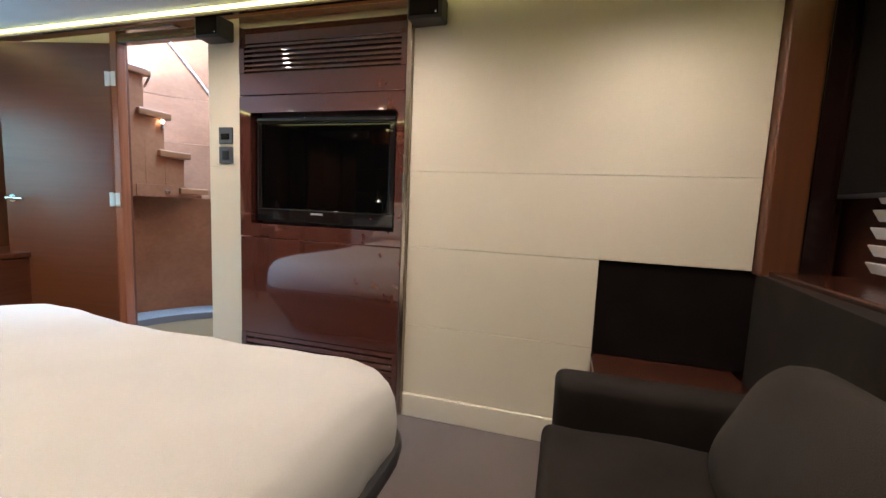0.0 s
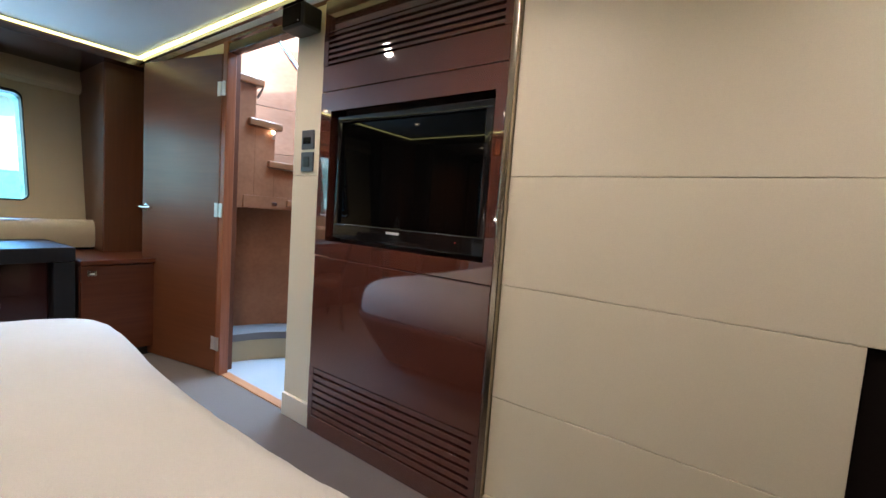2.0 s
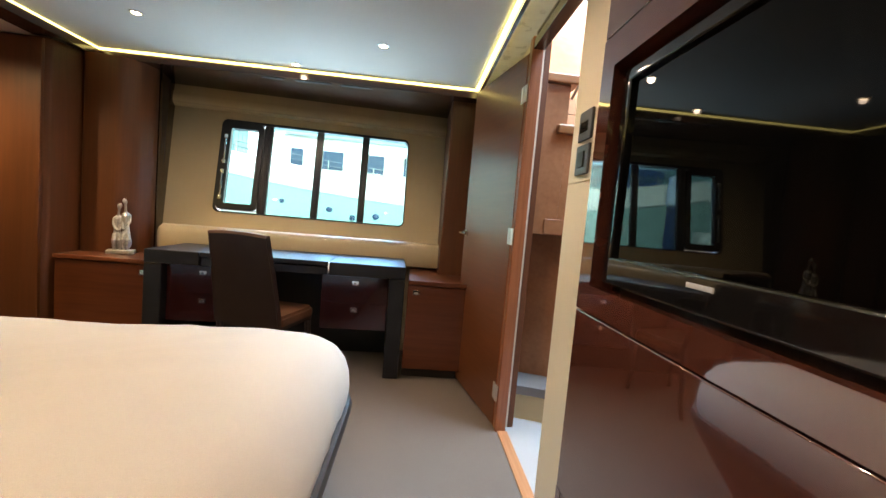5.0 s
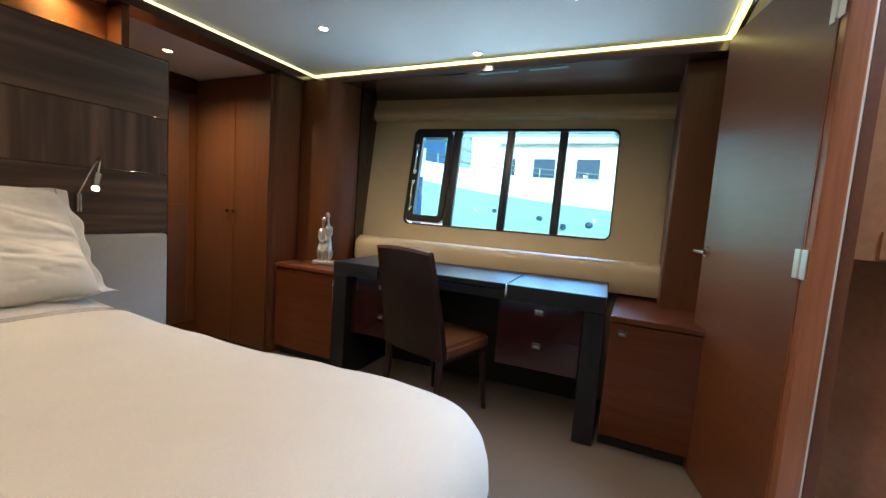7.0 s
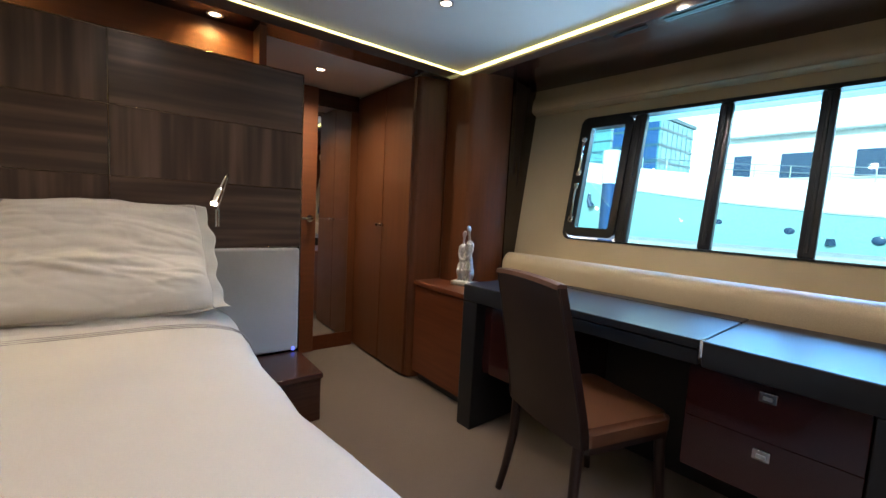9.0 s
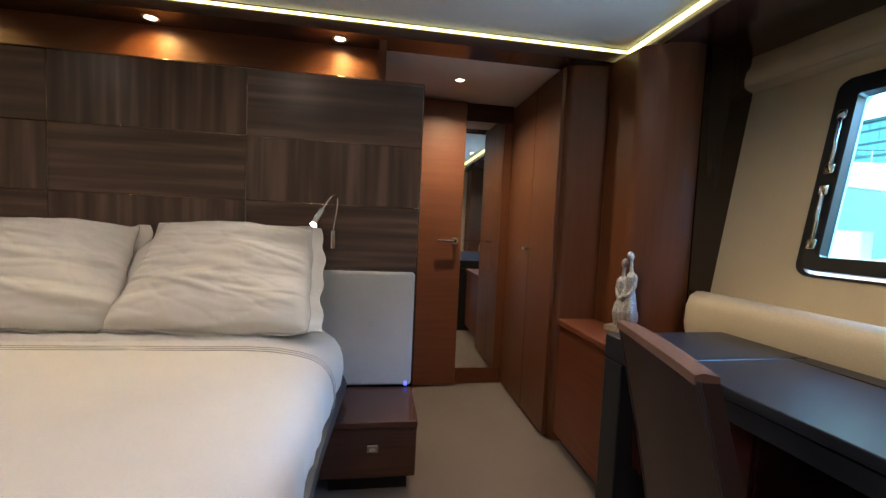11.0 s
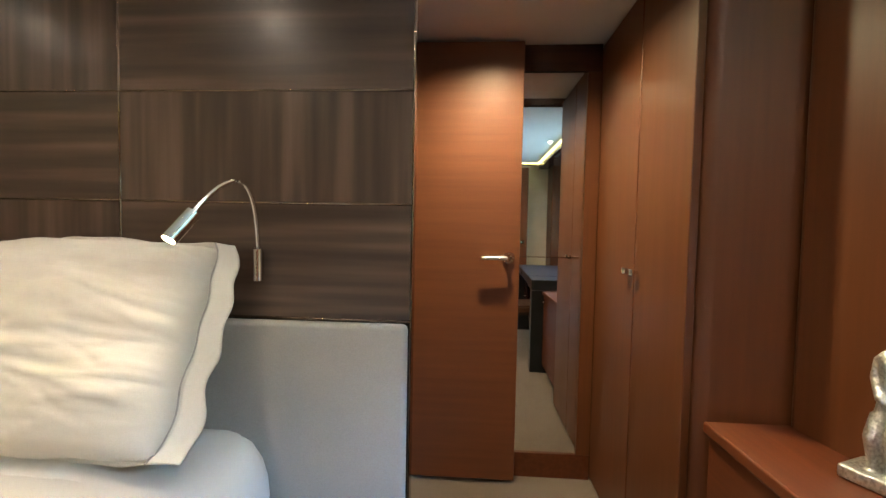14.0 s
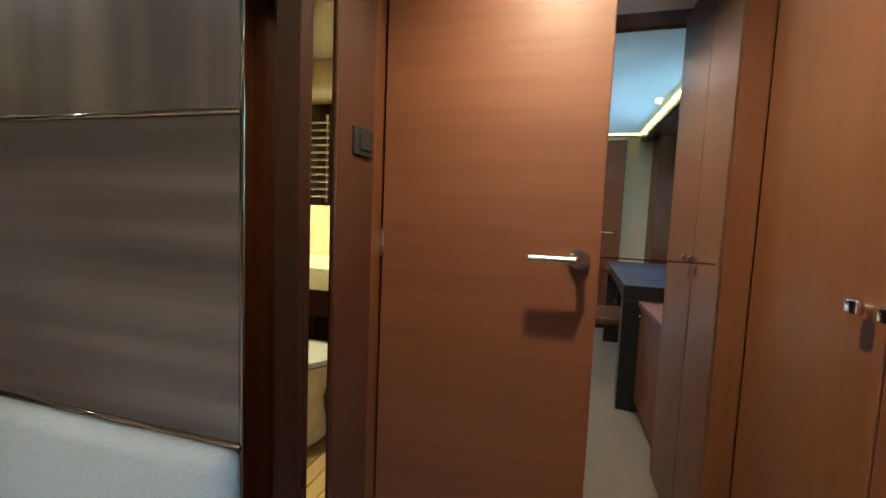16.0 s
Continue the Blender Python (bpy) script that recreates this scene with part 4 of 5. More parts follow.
def bed():
    b = thing("bed", pose(-1.40, 0.2, 0), "double bed on a dark grey leather base with a white cover", "bed")
    bm = bmesh.new()
    n = 220
    rings = []
    for inset, z in PROFILE:
        ring = []
        for p in dense(ring_at(inset), n):
            k = 0.010 * noise.noise(Vector((p.x * 3.1, p.y * 3.1, z * 2))) + 0.006 * noise.noise(Vector((p.x * 9, p.y * 9, z * 4)))
            drape = (0.016 * noise.noise(Vector((p.x * 14, p.y * 14, 0.3))) + 0.006 * noise.noise(Vector((p.x * 34, p.y * 34, z * 3)))) * max(0, (0.60 - z) / 0.25)
            out = (p - Vector((-1.4, 0.2, 0))).normalized()
            q = p + out * drape
            # the shoulder of the foot end is softer than its corners
            q.y -= 0.075 * min(1, max(0, (z - 0.5) / 0.1)) * min(1, max(0, (p.y - 0.75) / 0.35)) * math.exp(-((p.x + 1.15) / 0.55) ** 4)
            ring.append(bm.verts.new((q.x, q.y, z + k)))
        rings.append(ring)
    for a, c in zip(rings, rings[1:]):
        for i in range(n):
            bm.faces.new((a[i], a[(i + 1) % n], c[(i + 1) % n], c[i]))
    bm.faces.new(rings[-1])
    part("cover", bm, LINEN, b, "smooth white cotton bed cover", angle=80)
    bm = bmesh.new()
    rings = [[bm.verts.new((p.x, p.y, z)) for p in dense(ring_at(i), 120)] for i, z in ((0.24, 0.04), (0.20, 0.06), (0.055, 0.28), (0.005, 0.36), (-0.014, 0.395), (-0.018, 0.415), (-0.010, 0.432), (0.01, 0.438), (0.05, 0.436))]
    for a, c in zip(rings, rings[1:]):
        for i in range(120):
            bm.faces.new((a[i], a[(i + 1) % 120], c[(i + 1) % 120], c[i]))
    bm.faces.new(rings[0]), bm.faces.new(rings[-1])
    part("base", bm, BASELEATHER, b, "flared dark grey leather base")
    part("plinth", prism(bmesh.new(), rounded(-2.05, -0.75, -0.8, 0.95, 0.1), 0.0, 0.045), BLACKPLASTIC, b)
    bm = bmesh.new()
    rows = []
    for i in range(161):
        x = -2.08 + 1.40 * i / 160
        w = noise.noise(Vector((x * 9, 3.3, 0)))
        w2 = noise.noise(Vector((x * 26, 7.7, 0)))
        line = []
        for k in range(9):
            f = k / 8
            y = -0.60 + (0.105 + 0.022 * w + 0.008 * w2) * f
            lift = math.sin(math.pi * min(1, f * 1.02)) ** 0.7 * min(1, i / 12, (160 - i) / 12)
            z = 0.666 + 0.004 * min(1, i / 12) + (0.018 + 0.008 * w2 + 0.010 * abs(w)) * lift + 0.004 * noise.noise(Vector((x * 30, y * 40, 1))) * lift
            line.append(bm.verts.new((x, y, z)))
        rows.append(line)
    for a, c in zip(rows, rows[1:]):
        for k in range(8):
            bm.faces.new((a[k], a[k + 1], c[k + 1], c[k]))
    part("bunched_sheet", bm, LINEN, b, "rumpled edge of the white sheet", angle=180)
    # three lines of grey stitching across the turned-down cover
    for y in (-0.415, -0.395, -0.375):
        x0, x1 = BED[:2]
        left = [(x0 + i - 0.004, z + 0.004) for i, z in PROFILE[1:12]]
        right = [(x1 - i + 0.004, z + 0.004) for i, z in reversed(PROFILE[1:12])]
        line = []
        for x, z in left + right:
            k = 0.010 * noise.noise(Vector((x * 3.1, y * 3.1, z * 2))) + 0.006 * noise.noise(Vector((x * 9, y * 9, z * 4)))
            fall = 0.018 * abs(noise.noise(Vector((x * 14, y * 14, 0.3)))) * max(0, (0.60 - z) / 0.25)
            line.append((x + hang(x, y) + (fall + 0.003) * (1 if x > -1.4 else -1), y, z + k + 0.001))
        part("stitch_line", tube(bmesh.new(), line, 0.0016, 6), PIPING, b, "grey embroidered line")


bed()


def pillow(m, wide, high, thick, seed, label, flare=0.0):
    """A pillow case: two flat sheets joined round a flange, blown up softly, then squeezed until the cloth folds."""
    e = thing("pillow", m, label, "pillow", "pillows on the bed", local=True)
    nx, nz, rx, rz = 116, 82, 8, 3
    rng = np.random.RandomState(seed)
    u = np.linspace(-1, 1, nx + 1)[:, None] * np.ones((1, nz + 1))
    v = np.ones((nx + 1, 1)) * np.linspace(-1, 1, nz + 1)[None, :]
    sx, sz = wide / 2, high * 1.06 / 2
    ii, kk = np.arange(nx + 1)[:, None], np.arange(nz + 1)[None, :]
    seam = (ii <= rx) | (ii >= nx - rx) | (kk <= rz) | (kk >= nz - rz)
    ph = rng.rand(8) * 6.28
    body = (np.clip(1 - (u / (1 - 2 * rx / nx)) ** 4, 0, 1) * np.clip(1 - (v / (1 - 2 * rz / nz)) ** 4, 0, 1)) ** 0.6
    edge = (0.014 * np.sin(4 * v + ph[4]) + 0.006 * np.sin(11 * v + ph[6])) * np.abs(u) ** 6 + (0.012 * np.sin(6 * u + ph[5]) + 0.006 * np.sin(15 * u + ph[7])) * np.abs(v) ** 6
    off = Vector((seed * 7.3, seed * 3.1, 0))

    def ridge(a, b, c):
        return 1 - abs(noise.noise(Vector((a, b, c)) + off)) * 2.4

    folds, crease = np.zeros_like(u), np.zeros_like(u)
    for i in range(nx + 1):
        for k in range(nz + 1):
            a, b = u[i, k], v[i, k]
            warp = 0.6 * noise.noise(Vector((a * 1.3, b * 1.3, 9)) + off)
            side = 0.4 + 0.6 * max(abs(a), abs(b)) ** 2
            folds[i, k] = 0.024 * noise.noise(Vector((a * 1.5, b * 2.4 + warp, 0)) + off) \
                + 0.034 * ridge(a * 0.8 + warp, b * 3.0 - 0.7 * a + 1.3 * warp, 1) * (0.5 + noise.noise(Vector((a * 1.7, b * 1.7, 2)) + off)) \
                + 0.020 * side * ridge(a * 1.4 + 0.5 * b, b * 5.5 + 1.6 * a * b + 2 * warp, 4) \
                + 0.009 * side * ridge(a * 3.5 - b, b * 9 + 2 * a + 3 * warp, 6)
            bend = 1.2 * noise.noise(Vector((a * 1.1, b * 1.4, 21)) + off)
            near = 0.25 + 0.75 * max(abs(a), abs(b) ** 2)
            crease[i, k] = 0.012 * near * max(0, ridge(a * 1.0 + bend, b * 4.2 + 0.8 * a * a * b + bend, 22)) ** 3 \
                + 0.007 * near * max(0, ridge(a * 1.6 - bend, b * 7.5 - 1.2 * a + 2 * bend, 23)) ** 3 \
                - 0.006 * max(0, ridge(a * 0.7 + b + bend, b * 3.1 - 1.5 * a, 24)) ** 4
    # long pulled folds: each one runs across the case, sharp on its lower side and fading at its ends
    long_fold = np.zeros_like(u)
    for q in range(20):
        v0, slope, bow = rng.uniform(-0.9, 0.75), rng.uniform(-0.34, 0.30), rng.uniform(-0.25, 0.25)
        u0, half = rng.choice([-0.75, 0.7, 0.1]) + rng.uniform(-0.25, 0.25), rng.uniform(0.25, 0.75)
        width, tall = rng.uniform(0.03, 0.07), rng.uniform(0.008, 0.017)
        line = v0 + slope * (u - u0) + bow * (u - u0) ** 2 + 0.03 * np.sin(5 * u + q)
        d = (v - line) / width
        long_fold += tall * np.exp(-((u - u0) / half) ** 2) * np.where(d > 0, np.exp(-(d / 2.2) ** 2), np.exp(-(d / 0.7) ** 2))
    sheets = []
    for way in (1, -1):
        sheets.append(np.stack([sx * u, way * thick * 0.9 * body + folds * body ** 0.7 * (1.0 if way > 0 else 0.3) + edge, sz * v], -1))
    dx, dz = 2 * sx / nx, 2 * sz / nz
    dd = math.hypot(dx, dz)
    links = ((1, 0, dx, 0.3), (0, 1, dz, 0.3), (1, 1, dd, 0.1), (1, -1, dd, 0.1))
    for step in range(90):
        for way, p in zip((1, -1), sheets):
            nrm = np.cross(np.gradient(p, axis=1), np.gradient(p, axis=0)) * way
            nrm /= np.linalg.norm(nrm, axis=-1, keepdims=True) + 1e-9
            soft = np.clip(1 - np.abs(p[..., 1]) / (thick * 1.3), 0, 1) * (1 - 0.4 * v)
            p += nrm * np.where(seam, 0, 0.0005 * soft)[..., None]
            for di, dk, rest, stiff in links:
                a = p[: nx + 1 - di, max(0, -dk): nz + 1 - max(0, dk)]
                b = p[di:, max(0, dk): nz + 1 - max(0, -dk)]
                d = b - a
                ln = np.linalg.norm(d, axis=-1, keepdims=True) + 1e-9
                c = d * ((ln - rest) / ln) * stiff * np.where(ln > rest, 0.5, 0.2)
                a += c
                b -= c
            if way < 0:
                p[..., 1] = np.maximum(p[..., 1], -thick * 0.8)
        mid = (sheets[0] + sheets[1]) / 2
        for p in sheets:
            p[seam] = mid[seam]
    front = sheets[0]
    wide_now, high_now, top = np.ptp(front[..., 0]), np.ptp(front[..., 2]), front[..., 2].max()
    for way, p in zip((1, -1), sheets):
        p[..., 0] *= wide / wide_now
        p[..., 2] = (p[..., 2] - top) * high / high_now + high / 2
        p[..., 1] += np.where(seam, way * 0.0018, 0)
        p[..., 1] -= 0.045 * (1 - v * v) * u ** 4
        p[..., 0] += (0.007 * np.sin(5 * v + ph[2]) + 0.006 * np.sin(13 * v + ph[0])) * u ** 5
        p[..., 1] += 0.010 * np.sin(9 * v + ph[1]) * np.abs(u) ** 8
        p[..., 2] += (0.008 * np.sin(3.5 * u + ph[3]) + 0.003 * np.sin(13 * u + ph[1])) * v ** 5
        p[..., 0] -= 0.05 * np.maximum(0, -u) ** 1.5 * (0.5 - 0.5 * v)
        if way > 0:
            p[..., 1] += (0.7 * crease + long_fold) * np.clip(1.6 * body, 0, 1)
        p[..., 0] += flare * np.maximum(0, u) ** 1.5 * (0.5 - 0.5 * v)
    bm = bmesh.new()
    grids = []
    for way, p in zip((1, -1), sheets):
        g = [[bm.verts.new(p[i, k]) for k in range(nz + 1)] for i in range(nx + 1)]
        for i in range(nx):
            for k in range(nz):
                bm.faces.new((g[i][k], g[i + 1][k], g[i + 1][k + 1], g[i][k + 1]))
        grids.append(g)
    f, g = grids
    for la, lb in ((f[0], g[0]), (f[-1], g[-1]), ([c[0] for c in f], [c[0] for c in g]), ([c[-1] for c in f], [c[-1] for c in g])):
        for a, b, c, d in zip(la, la[1:], lb[1:], lb):
            bm.faces.new((a, b, c, d))
    bmesh.ops.recalc_face_normals(bm, faces=bm.faces)
    part("case", bm, LINEN, e, angle=180)
    for col in (rx, nx - rx):
        part("piping", tube(bmesh.new(), [(front[col, k, 0], front[col, k, 1] + 0.002, front[col, k, 2]) for k in range(nz + 1)], 0.0024, 6), PIPING, e, "thin grey piping")
    return e


pillow(pose(-1.80, -0.688, 0.912, 33, 0, -2), 0.735, 0.535, 0.085, 1, "large white cotton pillow with grey piping, propped on the headboard", 0.13)
pillow(pose(-1.035, -0.695, 0.908, 34, -2, 3), 0.745, 0.51, 0.085, 2, "large white cotton pillow with grey piping, slightly slumped behind its neighbour", 0.10)



def nightstand(x0, x1, xh):
    n = thing("nightstand", pose((x0 + x1) / 2, -0.66, 0), "low dark mahogany bedside drawer box", "nightstand", "nightstands")
    part("box", boxed(x0, x1, -0.835, -0.50, 0.095, 0.318, bev=0.003), DARKWOOD, n)
    part("top", boxed(x0 - 0.0, x1 + 0.0, -0.835, -0.462, 0.319, 0.348, bev=0.005), DARKWOOD, n)
    dr = part("drawer", boxed(x0 + 0.004, x1 - 0.004, -0.50, -0.482, 0.098, 0.315, bev=0.003), DARKWOOD, n)
    square_handle(dr, pose(xh, -0.476, 0.225, 0, 0, 90))
    part("foot", boxed(x0 + 0.03, x1 - 0.03, -0.83, -0.56, 0.0, 0.094), BLACKPLASTIC, n)


nightstand(-2.625, -2.225, -2.44)
nightstand(-0.575, -0.175, -0.36)
tagged(part("bedside_socket", boxed(-2.60, -2.585, -0.834, -0.828, 0.355, 0.375), BLUELED), "small blue indicator lights by the bedside drawer", "indicator")


def reading_lamp(m, name="reading_lamp"):
    l = thing("reading_lamp", m, "chrome gooseneck reading light, switched on, fixed to the headboard", "lamp", "reading lights", local=True)
    bm = rod(bmesh.new(), (0, 0.018, -0.055), (0, 0.018, 0.03), 0.0125)
    box(bm, -0.008, 0.008, 0.0, 0.010, -0.04, 0.02)
    part("holder", bm, CHROME, l)
    pts = []
    for k in range(15):
        a = math.pi * k / 14
        pts.append((-0.04 * math.sin(a) + 0.03 * k / 14, 0.018 + 0.225 * k / 14, 0.03 + 0.165 * math.sin(a * 0.84)))
    part("gooseneck", tube(bmesh.new(), pts, 0.0055, 8), CHROME, l, "ribbed flexible chrome neck")
    e = Vector(pts[-1])
    d = (Vector(pts[-1]) - Vector(pts[-3])).normalized()
    bm = rod(bmesh.new(), e - d * 0.01, e + d * 0.065, 0.0165)
    head = part("head", bm, CHROME, l, "small cylindrical lamp head")
    part("lens", rod(bmesh.new(), e + d * 0.0655, e + d * 0.068, 0.013), BULB, head)
    tip = l.matrix_basis @ (e + d * 0.075)
    aim = l.matrix_basis @ (e + d * 0.6)
    lamp("reading_light", "SPOT", look(tip, aim), 0.8, WARM, spot=(radians(130), 1.0), soft=0.012)


reading_lamp(pose(-2.217, -0.8535, 1.09))
reading_lamp(Matrix.Translation((-0.583, -0.8535, 1.09)) @ pose(0, 0, 0, 0, 0, 0))

# ---- sofa ----


def puffed(x0, x1, y0, y1, z0, z1, bev, seed, amount=0.008):
    bm = boxed(x0, x1, y0, y1, z0, z1, bev=bev, seg=4)
    bmesh.ops.subdivide_edges(bm, edges=[e for e in bm.edges if e.calc_length() > 0.1], cuts=6, use_grid_fill=True)
    for v in bm.verts:
        v.co += Vector((0.4, 0.4, 1)) * amount * noise.noise(v.co * 5 + Vector((seed, 0, 0)))
    return bm


def sofa():
    s = thing("sofa", pose(0.4, 0.6, 0), "charcoal wool built-in sofa along the hull side", "sofa")
    part("base", boxed(0.06, 0.70, 0.33, 1.54, 0.0, 0.27, bev=0.01), CHARCOAL, s)
    part("seat_cushion", puffed(-0.02, 0.66, 0.86, 1.385, 0.272, 0.425, 0.035, 1), CHARCOAL, s)
    part("seat_cushion", puffed(-0.02, 0.66, 0.32, 0.856, 0.272, 0.425, 0.035, 2), CHARCOAL, s)
    part("arm", puffed(0.012, 0.70, 1.392, 1.545, 0.05, 0.562, 0.035, 3, 0.004), CHARCOAL, s)
    bm = prism(bmesh.new(), [(0.785, 1.998), (0.71, 1.15), (0.68, 0.6), (0.68, -0.5), (0.80, -0.5), (0.80, 0.6), (0.84, 1.998)], 0.05, 0.905)
    part("back", bm, CHARCOAL, s, "long charcoal cloth back panel")
    return s


sofa()
c = thing("cushion", pose(0.545, 1.055, 0.590, 0, -64, 4), "plump grey-brown wool cushion leaning on the sofa back", "cushion", local=True)
bm = bmesh.new()
for side in (1, -1):
    g = []
    for i in range(21):
        col = []
        for k in range(21):
            u, v = -1 + i / 10, -1 + k / 10
            f = max(0, 1 - abs(u) ** 3) ** 0.5 * max(0, 1 - abs(v) ** 3) ** 0.5
            col.append(bm.verts.new((0.212 * u * (1 - 0.16 * v ** 4), 0.24 * v * (1 - 0.18 * u ** 4), side * 0.085 * f + 0.006 * noise.noise(Vector((u * 2, v * 2, side))) * f)))
        g.append(col)
    for i in range(20):
        for k in range(20):
            bm.faces.new((g[i][k], g[i + 1][k], g[i + 1][k + 1], g[i][k + 1]))
bmesh.ops.remove_doubles(bm, verts=bm.verts, dist=0.0005)
part("cover", bm, CUSHION, c, angle=80)
t = thing("corner_table", pose(0.44, 1.77, 0), "small mahogany corner table between sofa arm and wall", "table")
part("top", prism(bmesh.new(), [(0.165, 1.998), (0.165, 1.56), (0.69, 1.56), (0.735, 1.66), (0.735, 1.998)], 0.45, 0.472), DARKWOOD, t)
part("body", boxed(0.18, 0.70, 1.57, 1.998, 0.0, 0.449), DARKWOOD, t)

# ---- ceiling lights ----


def downlight(x, y, z, watts, group="ceiling downlights", tone=WARM, beam=158):
    d = thing("downlight", pose(x, y, z), "round recessed ceiling downlight with a warm bulb", "downlight", group, local=True)
    part("rim", lathe(bmesh.new(), [(0.024, -0.0005), (0.026, -0.004), (0.036, -0.003), (0.038, 0.0)]), NICKEL, d)
    part("bulb", lathe(bmesh.new(), [(0.001, -0.003), (0.014, -0.003), (0.023, -0.001), (0.0235, 0.0)]), BULB, d)
    lamp("downlight_beam", "SPOT", look((x, y, z - 0.012), (x, y + 0.001, 0)), watts, tone, spot=(radians(beam), 1.0), soft=0.02)


for x, y in ((-3.03, -0.15), (-1.91, -0.13), (-0.78, -0.13), (0.35, -0.13), (-3.09, 1.19), (-1.91, 1.42), (-0.78, 1.42), (0.35, 1.42), (-3.575, 0.548), (0.775, 0.548)):
    downlight(x, y, 2.108, 12 if -2 < x < -0.7 and y < 0 else 17 if y > 1 and x > -2 else 3 if x > 0.7 else 11)
downlight(-2.886, -1.30, 2.05, 43, "hall downlights", (1.0, 0.85, 0.50), 150)
for x in (-2.215, -1.378, -0.54):
    downlight(x, -0.905, 2.05, 7.0, "niche downlights", (1.0, 0.74, 0.22), 168)

# ---- bathroom seen through the open door ----
setting("bathroom_floor", boxed(-2.33, -0.6, -3.0, -1.06, -0.06, -0.01), DARKWOOD, "dark bathroom subfloor", "floor")
bm = bmesh.new()
box(bm, -2.33, -0.6, -3.06, -3.0, 0, 2.2)
box(bm, -0.66, -0.6, -3.0, -1.06, 0, 2.2)
setting("bathroom_wall", bm, DARKWOOD_Z, "dark glossy bathroom walls", "wall")
setting("bathroom_ceiling", boxed(-2.33, -0.66, -3.0, -1.06, 2.08, 2.12), HALLCEIL, "white bathroom ceiling", "ceiling")
grate = thing("teak_grating", pose(-1.6, -2.0, 0), "yellow-lit teak boards on the bathroom floor", "floor grating")
bd = None
for k in range(12):
    m = pose(-0.6 + 0.075 * k - 0.1, 0, 0.004)
    if bd is None:
        bd = part("plank", boxed(-0.034, 0.034, -0.92, 0.88, -0.012, 0.010, bev=0.002), TEAK, None)
        bd.parent = grate
        bd.matrix_basis = m
    else:
        same("plank", bd, grate, m)
v = thing("vanity_unit", pose(-1.6, -2.6, 0), "wall-hung vanity with a cream stone top", "vanity")
part("worktop", boxed(-2.2, -0.67, -2.99, -2.40, 0.752, 0.87, bev=0.006), STONE, v)
part("upstand", boxed(-2.2, -0.67, -2.99, -2.955, 0.871, 1.20, bev=0.004), STONE, v, "cream stone upstand")
part("cupboard", boxed(-2.15, -0.67, -2.98, -2.46, 0.60, 0.751), DARKWOOD, v)
tb = thing("toilet", pose(-1.62, -2.5, 0), "toilet with a closed grey lid under the counter", "toilet")
part("bowl", lathe(bmesh.new(), [(0.13, 0.0), (0.15, 0.02), (0.13, 0.2), (0.19, 0.38), (0.2, 0.41)], (-1.68, -2.3, 0.012)), GELCOAT, tb)
part("lid", lathe(bmesh.new(), [(0.20, 0.0), (0.21, 0.01), (0.205, 0.03), (0.15, 0.04)], (-1.68, -2.3, 0.425)), GREYPAD, tb, "grey toilet lid")
tr = thing("towel_rail", pose(-1.6, -2.97, 1.2), "chrome ladder towel rail on the dark wall", "towel rail")
for x in (-1.43, -0.98):
    part("upright", rod(bmesh.new(), (x, -2.95, 1.22), (x, -2.95, 1.78), 0.011), CHROME, tr)
for k in range(11):
    part("rung", rod(bmesh.new(), (-1.45, -2.945, 1.26 + 0.047 * k), (-0.96, -2.945, 1.26 + 0.047 * k), 0.008), CHROME, tr)
tagged(part("wall_cabinet", boxed(-2.15, -0.7, -2.99, -2.80, 1.86, 2.07, bev=0.006), STONE), "cream wall cabinet over the vanity", "cabinet")
for x in (-1.75, -1.2):
    downlight(x, -2.2, 2.08, 40, "bathroom downlights", (1.0, 0.82, 0.40))

# ---- outside: harbour, yacht, quay, office block ----
setting("water", boxed(-400, 400, -400, 400, -0.9, -0.8), SEA, "harbour water", "water")


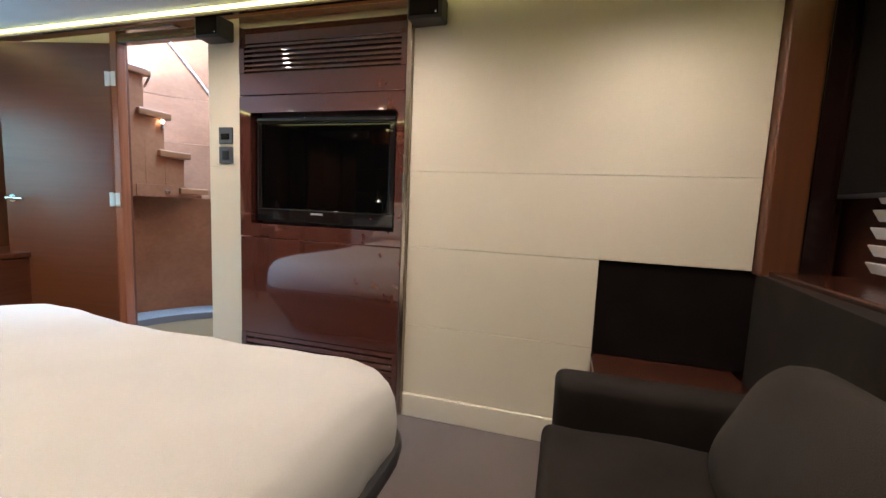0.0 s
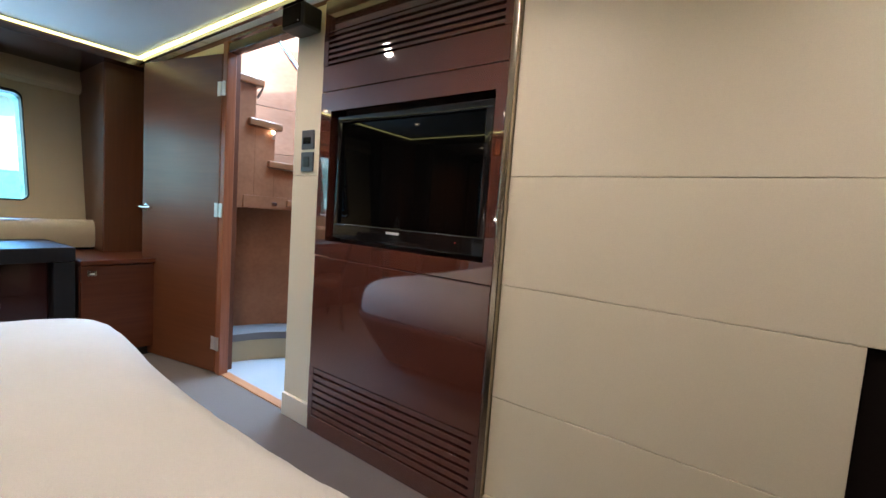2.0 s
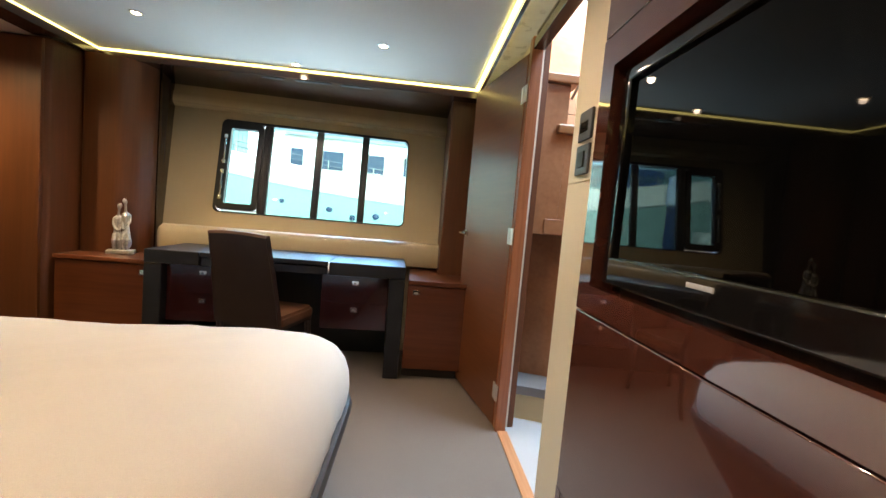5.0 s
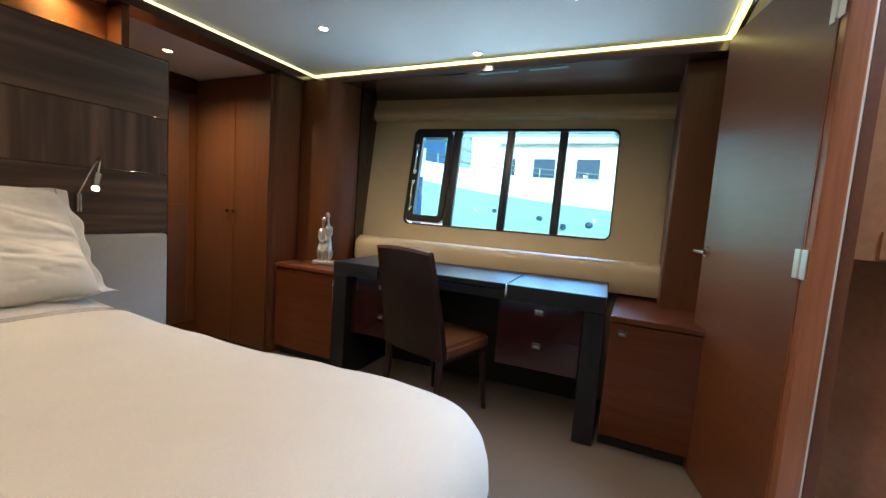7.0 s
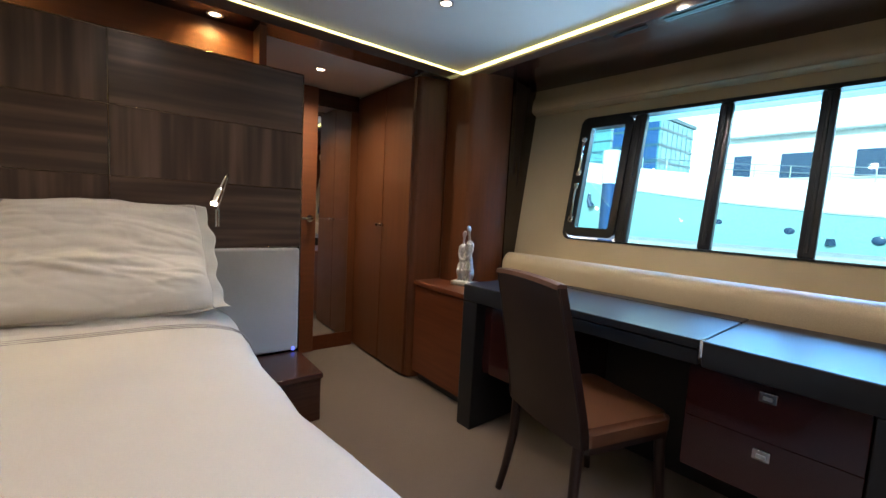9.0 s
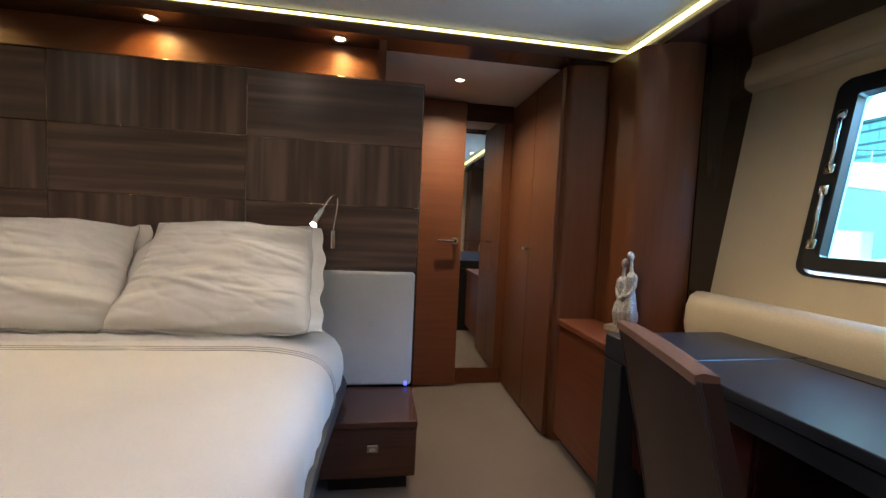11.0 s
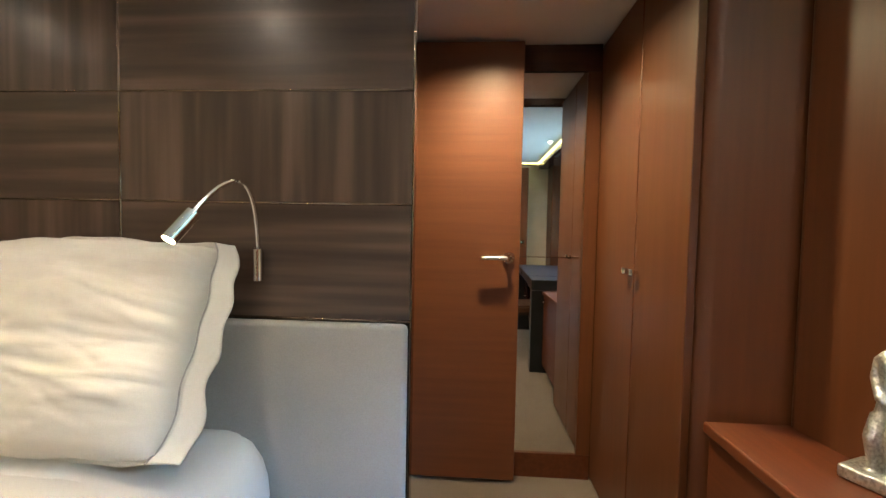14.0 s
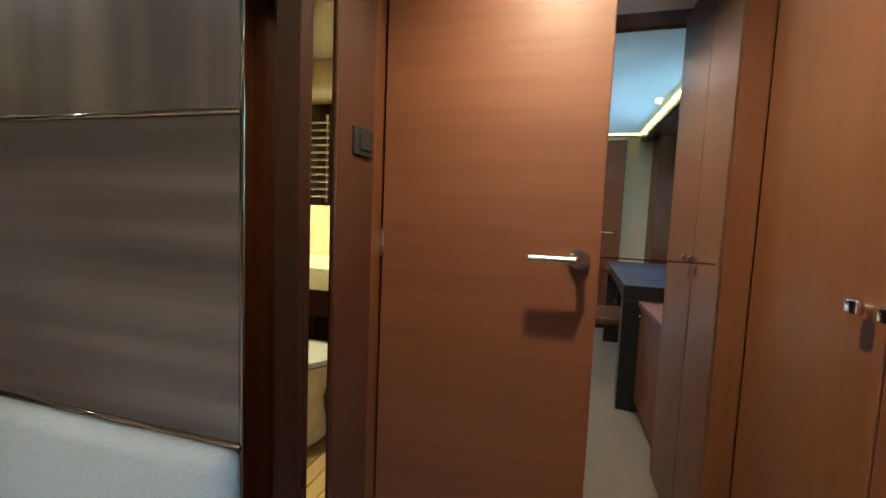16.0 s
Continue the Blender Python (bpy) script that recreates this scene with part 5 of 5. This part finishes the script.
def yacht():
    y = thing("motor_yacht", pose(-20, 2, -0.8), "large white motor yacht moored alongside", "yacht")
    stations = [-15.5, -14.6, -13, -11, -9, -7, -5, -3.5, -1, 1, 5, 12, 22]

    def sheer(s):
        return 1.56 if s > 1 else 1.56 + 0.05 * (1 - s) + 0.0065 * (1 - s) ** 2

    def beam(s):
        f = min(1, max(0, (s + 15.6) / 8.0))
        return -21.6 + 3.6 * f ** 0.6

    bm = bmesh.new()
    rows = []
    for s in stations:
        top = sheer(s)
        x = beam(s)
        rows.append([bm.verts.new((x - 0.9 + (0.5 if s > -13 else 0), s + (1.2 if s < -13 else 0), -0.8)), bm.verts.new((x - 0.25, s + (0.35 if s < -13 else 0), 0.6)), bm.verts.new((x, s, top)), bm.verts.new((x - 4.5, s, top)), bm.verts.new((x - 4.5, s, -0.8))])
    for a, c in zip(rows, rows[1:]):
        for i in range(4):
            bm.faces.new((a[i], a[i + 1], c[i + 1], c[i]))
    bm.faces.new(rows[0]), bm.faces.new(rows[-1])
    hull = part("hull", bm, HULLSHADE, y, "lower hull with the water's green reflection put into its colour", angle=30)
    bm = bmesh.new()
    rows = []
    for s in stations:
        t = sheer(s)
        x = beam(s)
        h = 0.92
        rows.append([bm.verts.new((x + 0.04, s, t)), bm.verts.new((x + 0.07, s, t + 0.06)), bm.verts.new((x + 0.02, s, t + 0.1)), bm.verts.new((x - 0.02, s, t + h)), bm.verts.new((x - 0.15, s, t + h)), bm.verts.new((x - 0.2, s, t))])
    for a, c in zip(rows, rows[1:]):
        for i in range(6):
            bm.faces.new((a[i], a[(i + 1) % 6], c[(i + 1) % 6], c[i]))
    bm.faces.new(rows[0]), bm.faces.new(rows[-1])
    part("bulwark", bm, GELCOAT, y, angle=30)
    sup = part("superstructure", prism(bmesh.new(), [(-18.5, -4.6), (-18.5, 22), (-22, 22), (-22, -3.4)], 1.6, 4.15, 0.2), GELCOAT, y)
    part("roof", boxed(-22.3, -18.2, -4.2, 22, 4.16, 4.32, bev=0.05), GELCOAT, y)
    part("roof", boxed(-22.3, -17.2, 1.0, 22, 3.95, 4.12, bev=0.05), GELCOAT, y, "overhanging boat deck")
    wn = None
    for y0, w in ((-3.95, 0.5), (-2.66, 0.88), (-0.94, 0.88), (0.78, 0.88), (2.0, 0.9), (3.7, 0.9), (5.4, 0.9)):
        f = part("window", boxed(-18.5, -18.44, y0 - 0.05, y0 + w + 0.05, 2.76, 3.62, bev=0.02), GELCOAT, sup)
        part("pane", boxed(-18.44, -18.43, y0, y0 + w, 2.81, 3.57), TINTED, f)
    for s in (-6.1, -4.1, -2.16, -0.22, 1.75, 3.7):
        bm = bmesh.new()
        z = sheer(s) - 0.62
        egg(bm, (beam(s) - 0.14, s, z), (0.05, 0.15, 0.13))
        part("porthole", bm, TINTED, hull)
    anchor = bmesh.new()
    tube(anchor, [(beam(-9.5) + 0.02, -9.50, 2.35), (beam(-9.5) + 0.06, -9.48, 2.0), (beam(-9.5) + 0.02, -9.35, 1.75)], [0.06, 0.10, 0.16], 8)
    part("anchor", anchor, TINTED, hull, "dark anchor stowed in the bow")
    part("fender_eye", prism(bmesh.new(), [(-18.35, -1.45), (-18.05, -1.2), (-18.35, -0.95)], 0.78, 0.98), TINTED, hull)
    for k in range(17):
        s = -14.4 + 0.93 * k
        t = sheer(s) + 0.92
        part("stanchion", rod(bmesh.new(), (beam(s) - 0.1, s, t), (beam(s) - 0.1, s, t + 0.42), 0.018, seg=8), CHROME, y)
    for dz in (0.22, 0.42):
        pts = [(beam(s) - 0.1, s, sheer(s) + 0.92 + dz) for s in (-14.4, -13, -11, -9, -8, -6, -4, -2, 0, 0.6)]
        part("rail", tube(bmesh.new(), pts, 0.014, 6), CHROME, y)


yacht()
tagged(part("pontoon", boxed(-17.4, -14.5, -16, 24, 0.40, 0.62, bev=0.05), CONCRETE), "pale floating pontoon between the boats", "pontoon", kind="structure")
p = thing("mooring_pile", pose(-9, -2.85, -0.8), "mooring pile with a white upper half", "pile")
part("post", rod(bmesh.new(), (-9, -2.85, -0.8), (-9, -2.85, 1.85), 0.13), TINTED, p)
part("sleeve", rod(bmesh.new(), (-9, -2.85, 1.85), (-9, -2.85, 2.45), 0.15), GELCOAT, p, "white plastic sleeve")


def small_motorboat():
    b = thing("small_motorboat", pose(-13.3, -7.4, -0.8), "small white motorboat moored by the pontoon", "boat")
    bm = bmesh.new()
    rows = []
    for y, half, top in ((-9.2, 0.55, 0.55), (-8.6, 0.8, 0.58), (-7.4, 0.85, 0.62), (-6.5, 0.6, 0.75), (-5.95, 0.08, 0.9)):
        rows.append([bm.verts.new((-13.3 + dx, y, z)) for dx, z in ((-half * 0.5, -0.85), (-half, 0.0), (-half * 1.05, top), (half * 1.05, top), (half, 0.0), (half * 0.5, -0.85))])
    for a, c in zip(rows, rows[1:]):
        for i in range(6):
            bm.faces.new((a[i], a[(i + 1) % 6], c[(i + 1) % 6], c[i]))
    bm.faces.new(rows[0]), bm.faces.new(rows[-1])
    part("hull", bm, GELCOAT, b, angle=30)
    cabin = part("cabin", prism(bmesh.new(), [(-13.8, -8.3), (-12.8, -8.3), (-12.8, -6.9), (-13.1, -6.5), (-13.5, -6.5), (-13.8, -6.9)], 0.6, 1.45, 0.08), GELCOAT, b)
    part("window", boxed(-12.8, -12.785, -8.1, -7.1, 0.98, 1.3, bev=0.004), TINTED, cabin, "dark side window")
    for y in (-8.4, -7.2):
        part("fender", rod(bmesh.new(), (-12.36, y, -0.15), (-12.36, y, 0.4), 0.1), BLACKPLASTIC, b, "dark fender")


small_motorboat()


def office_block(x0, x1, y0, y1, top, front, side, label):
    o = thing("office_block", pose((x0 + x1) / 2, (y0 + y1) / 2, -0.8), label, "building", "office blocks across the harbour")
    part("core", boxed(x0, x1, y0, y1, -0.8, top), front, o)
    part("facade", boxed(x0 + 0.1, x1 - 0.05, y1, y1 + 0.2, -0.8, top - 0.05), side, o, "paler glazed side")
    part("roof", boxed(x0 - 0.4, x1 + 0.4, y0 - 0.4, y1 + 0.4, top, top + 0.5), TOWERBAND, o)
    n = int(top / 2.2)
    for k in range(n):
        z = top - 1.6 - 2.2 * k
        part("floor_band", boxed(x0 - 0.05, x1 + 0.06, y0 - 0.05, y1 + 0.26, z, z + 0.32), TOWERBAND, o)
    y = y0 + 0.7
    while y < y1 - 0.2:
        part("mullion", boxed(x1 + 0.02, x1 + 0.05, y, y + 0.06, 0, top - 0.1), TOWERBAND, o)
        y += 1.5
    x = x0 + 0.8
    while x < x1 - 0.2:
        part("mullion", boxed(x, x + 0.06, y1 + 0.2, y1 + 0.24, 0, top - 0.1), TOWERBAND, o)
        x += 1.5


office_block(-70.6, -60, -33.5, -26.8, 15.6, TOWERGLASS, TOWERPALE, "glass office block with a deep blue face and a teal side")
office_block(-96, -85, -76, -49.3, 22.0, TOWERPALE, TOWERPALE, "pale teal glass office block farther off")
tagged(part("quay", boxed(-140, -55, -200, 200, -0.8, 1.4), CONCRETE), "pale quay edge across the harbour", "quay", kind="structure")
# added glowing plane that stands in for the overexposed sky
tagged(part("backdrop", boxed(-190, -189, -320, 220, -5, 150), SKYGLOW), "glowing white backdrop added in place of the overexposed sky", "sky", kind="structure")
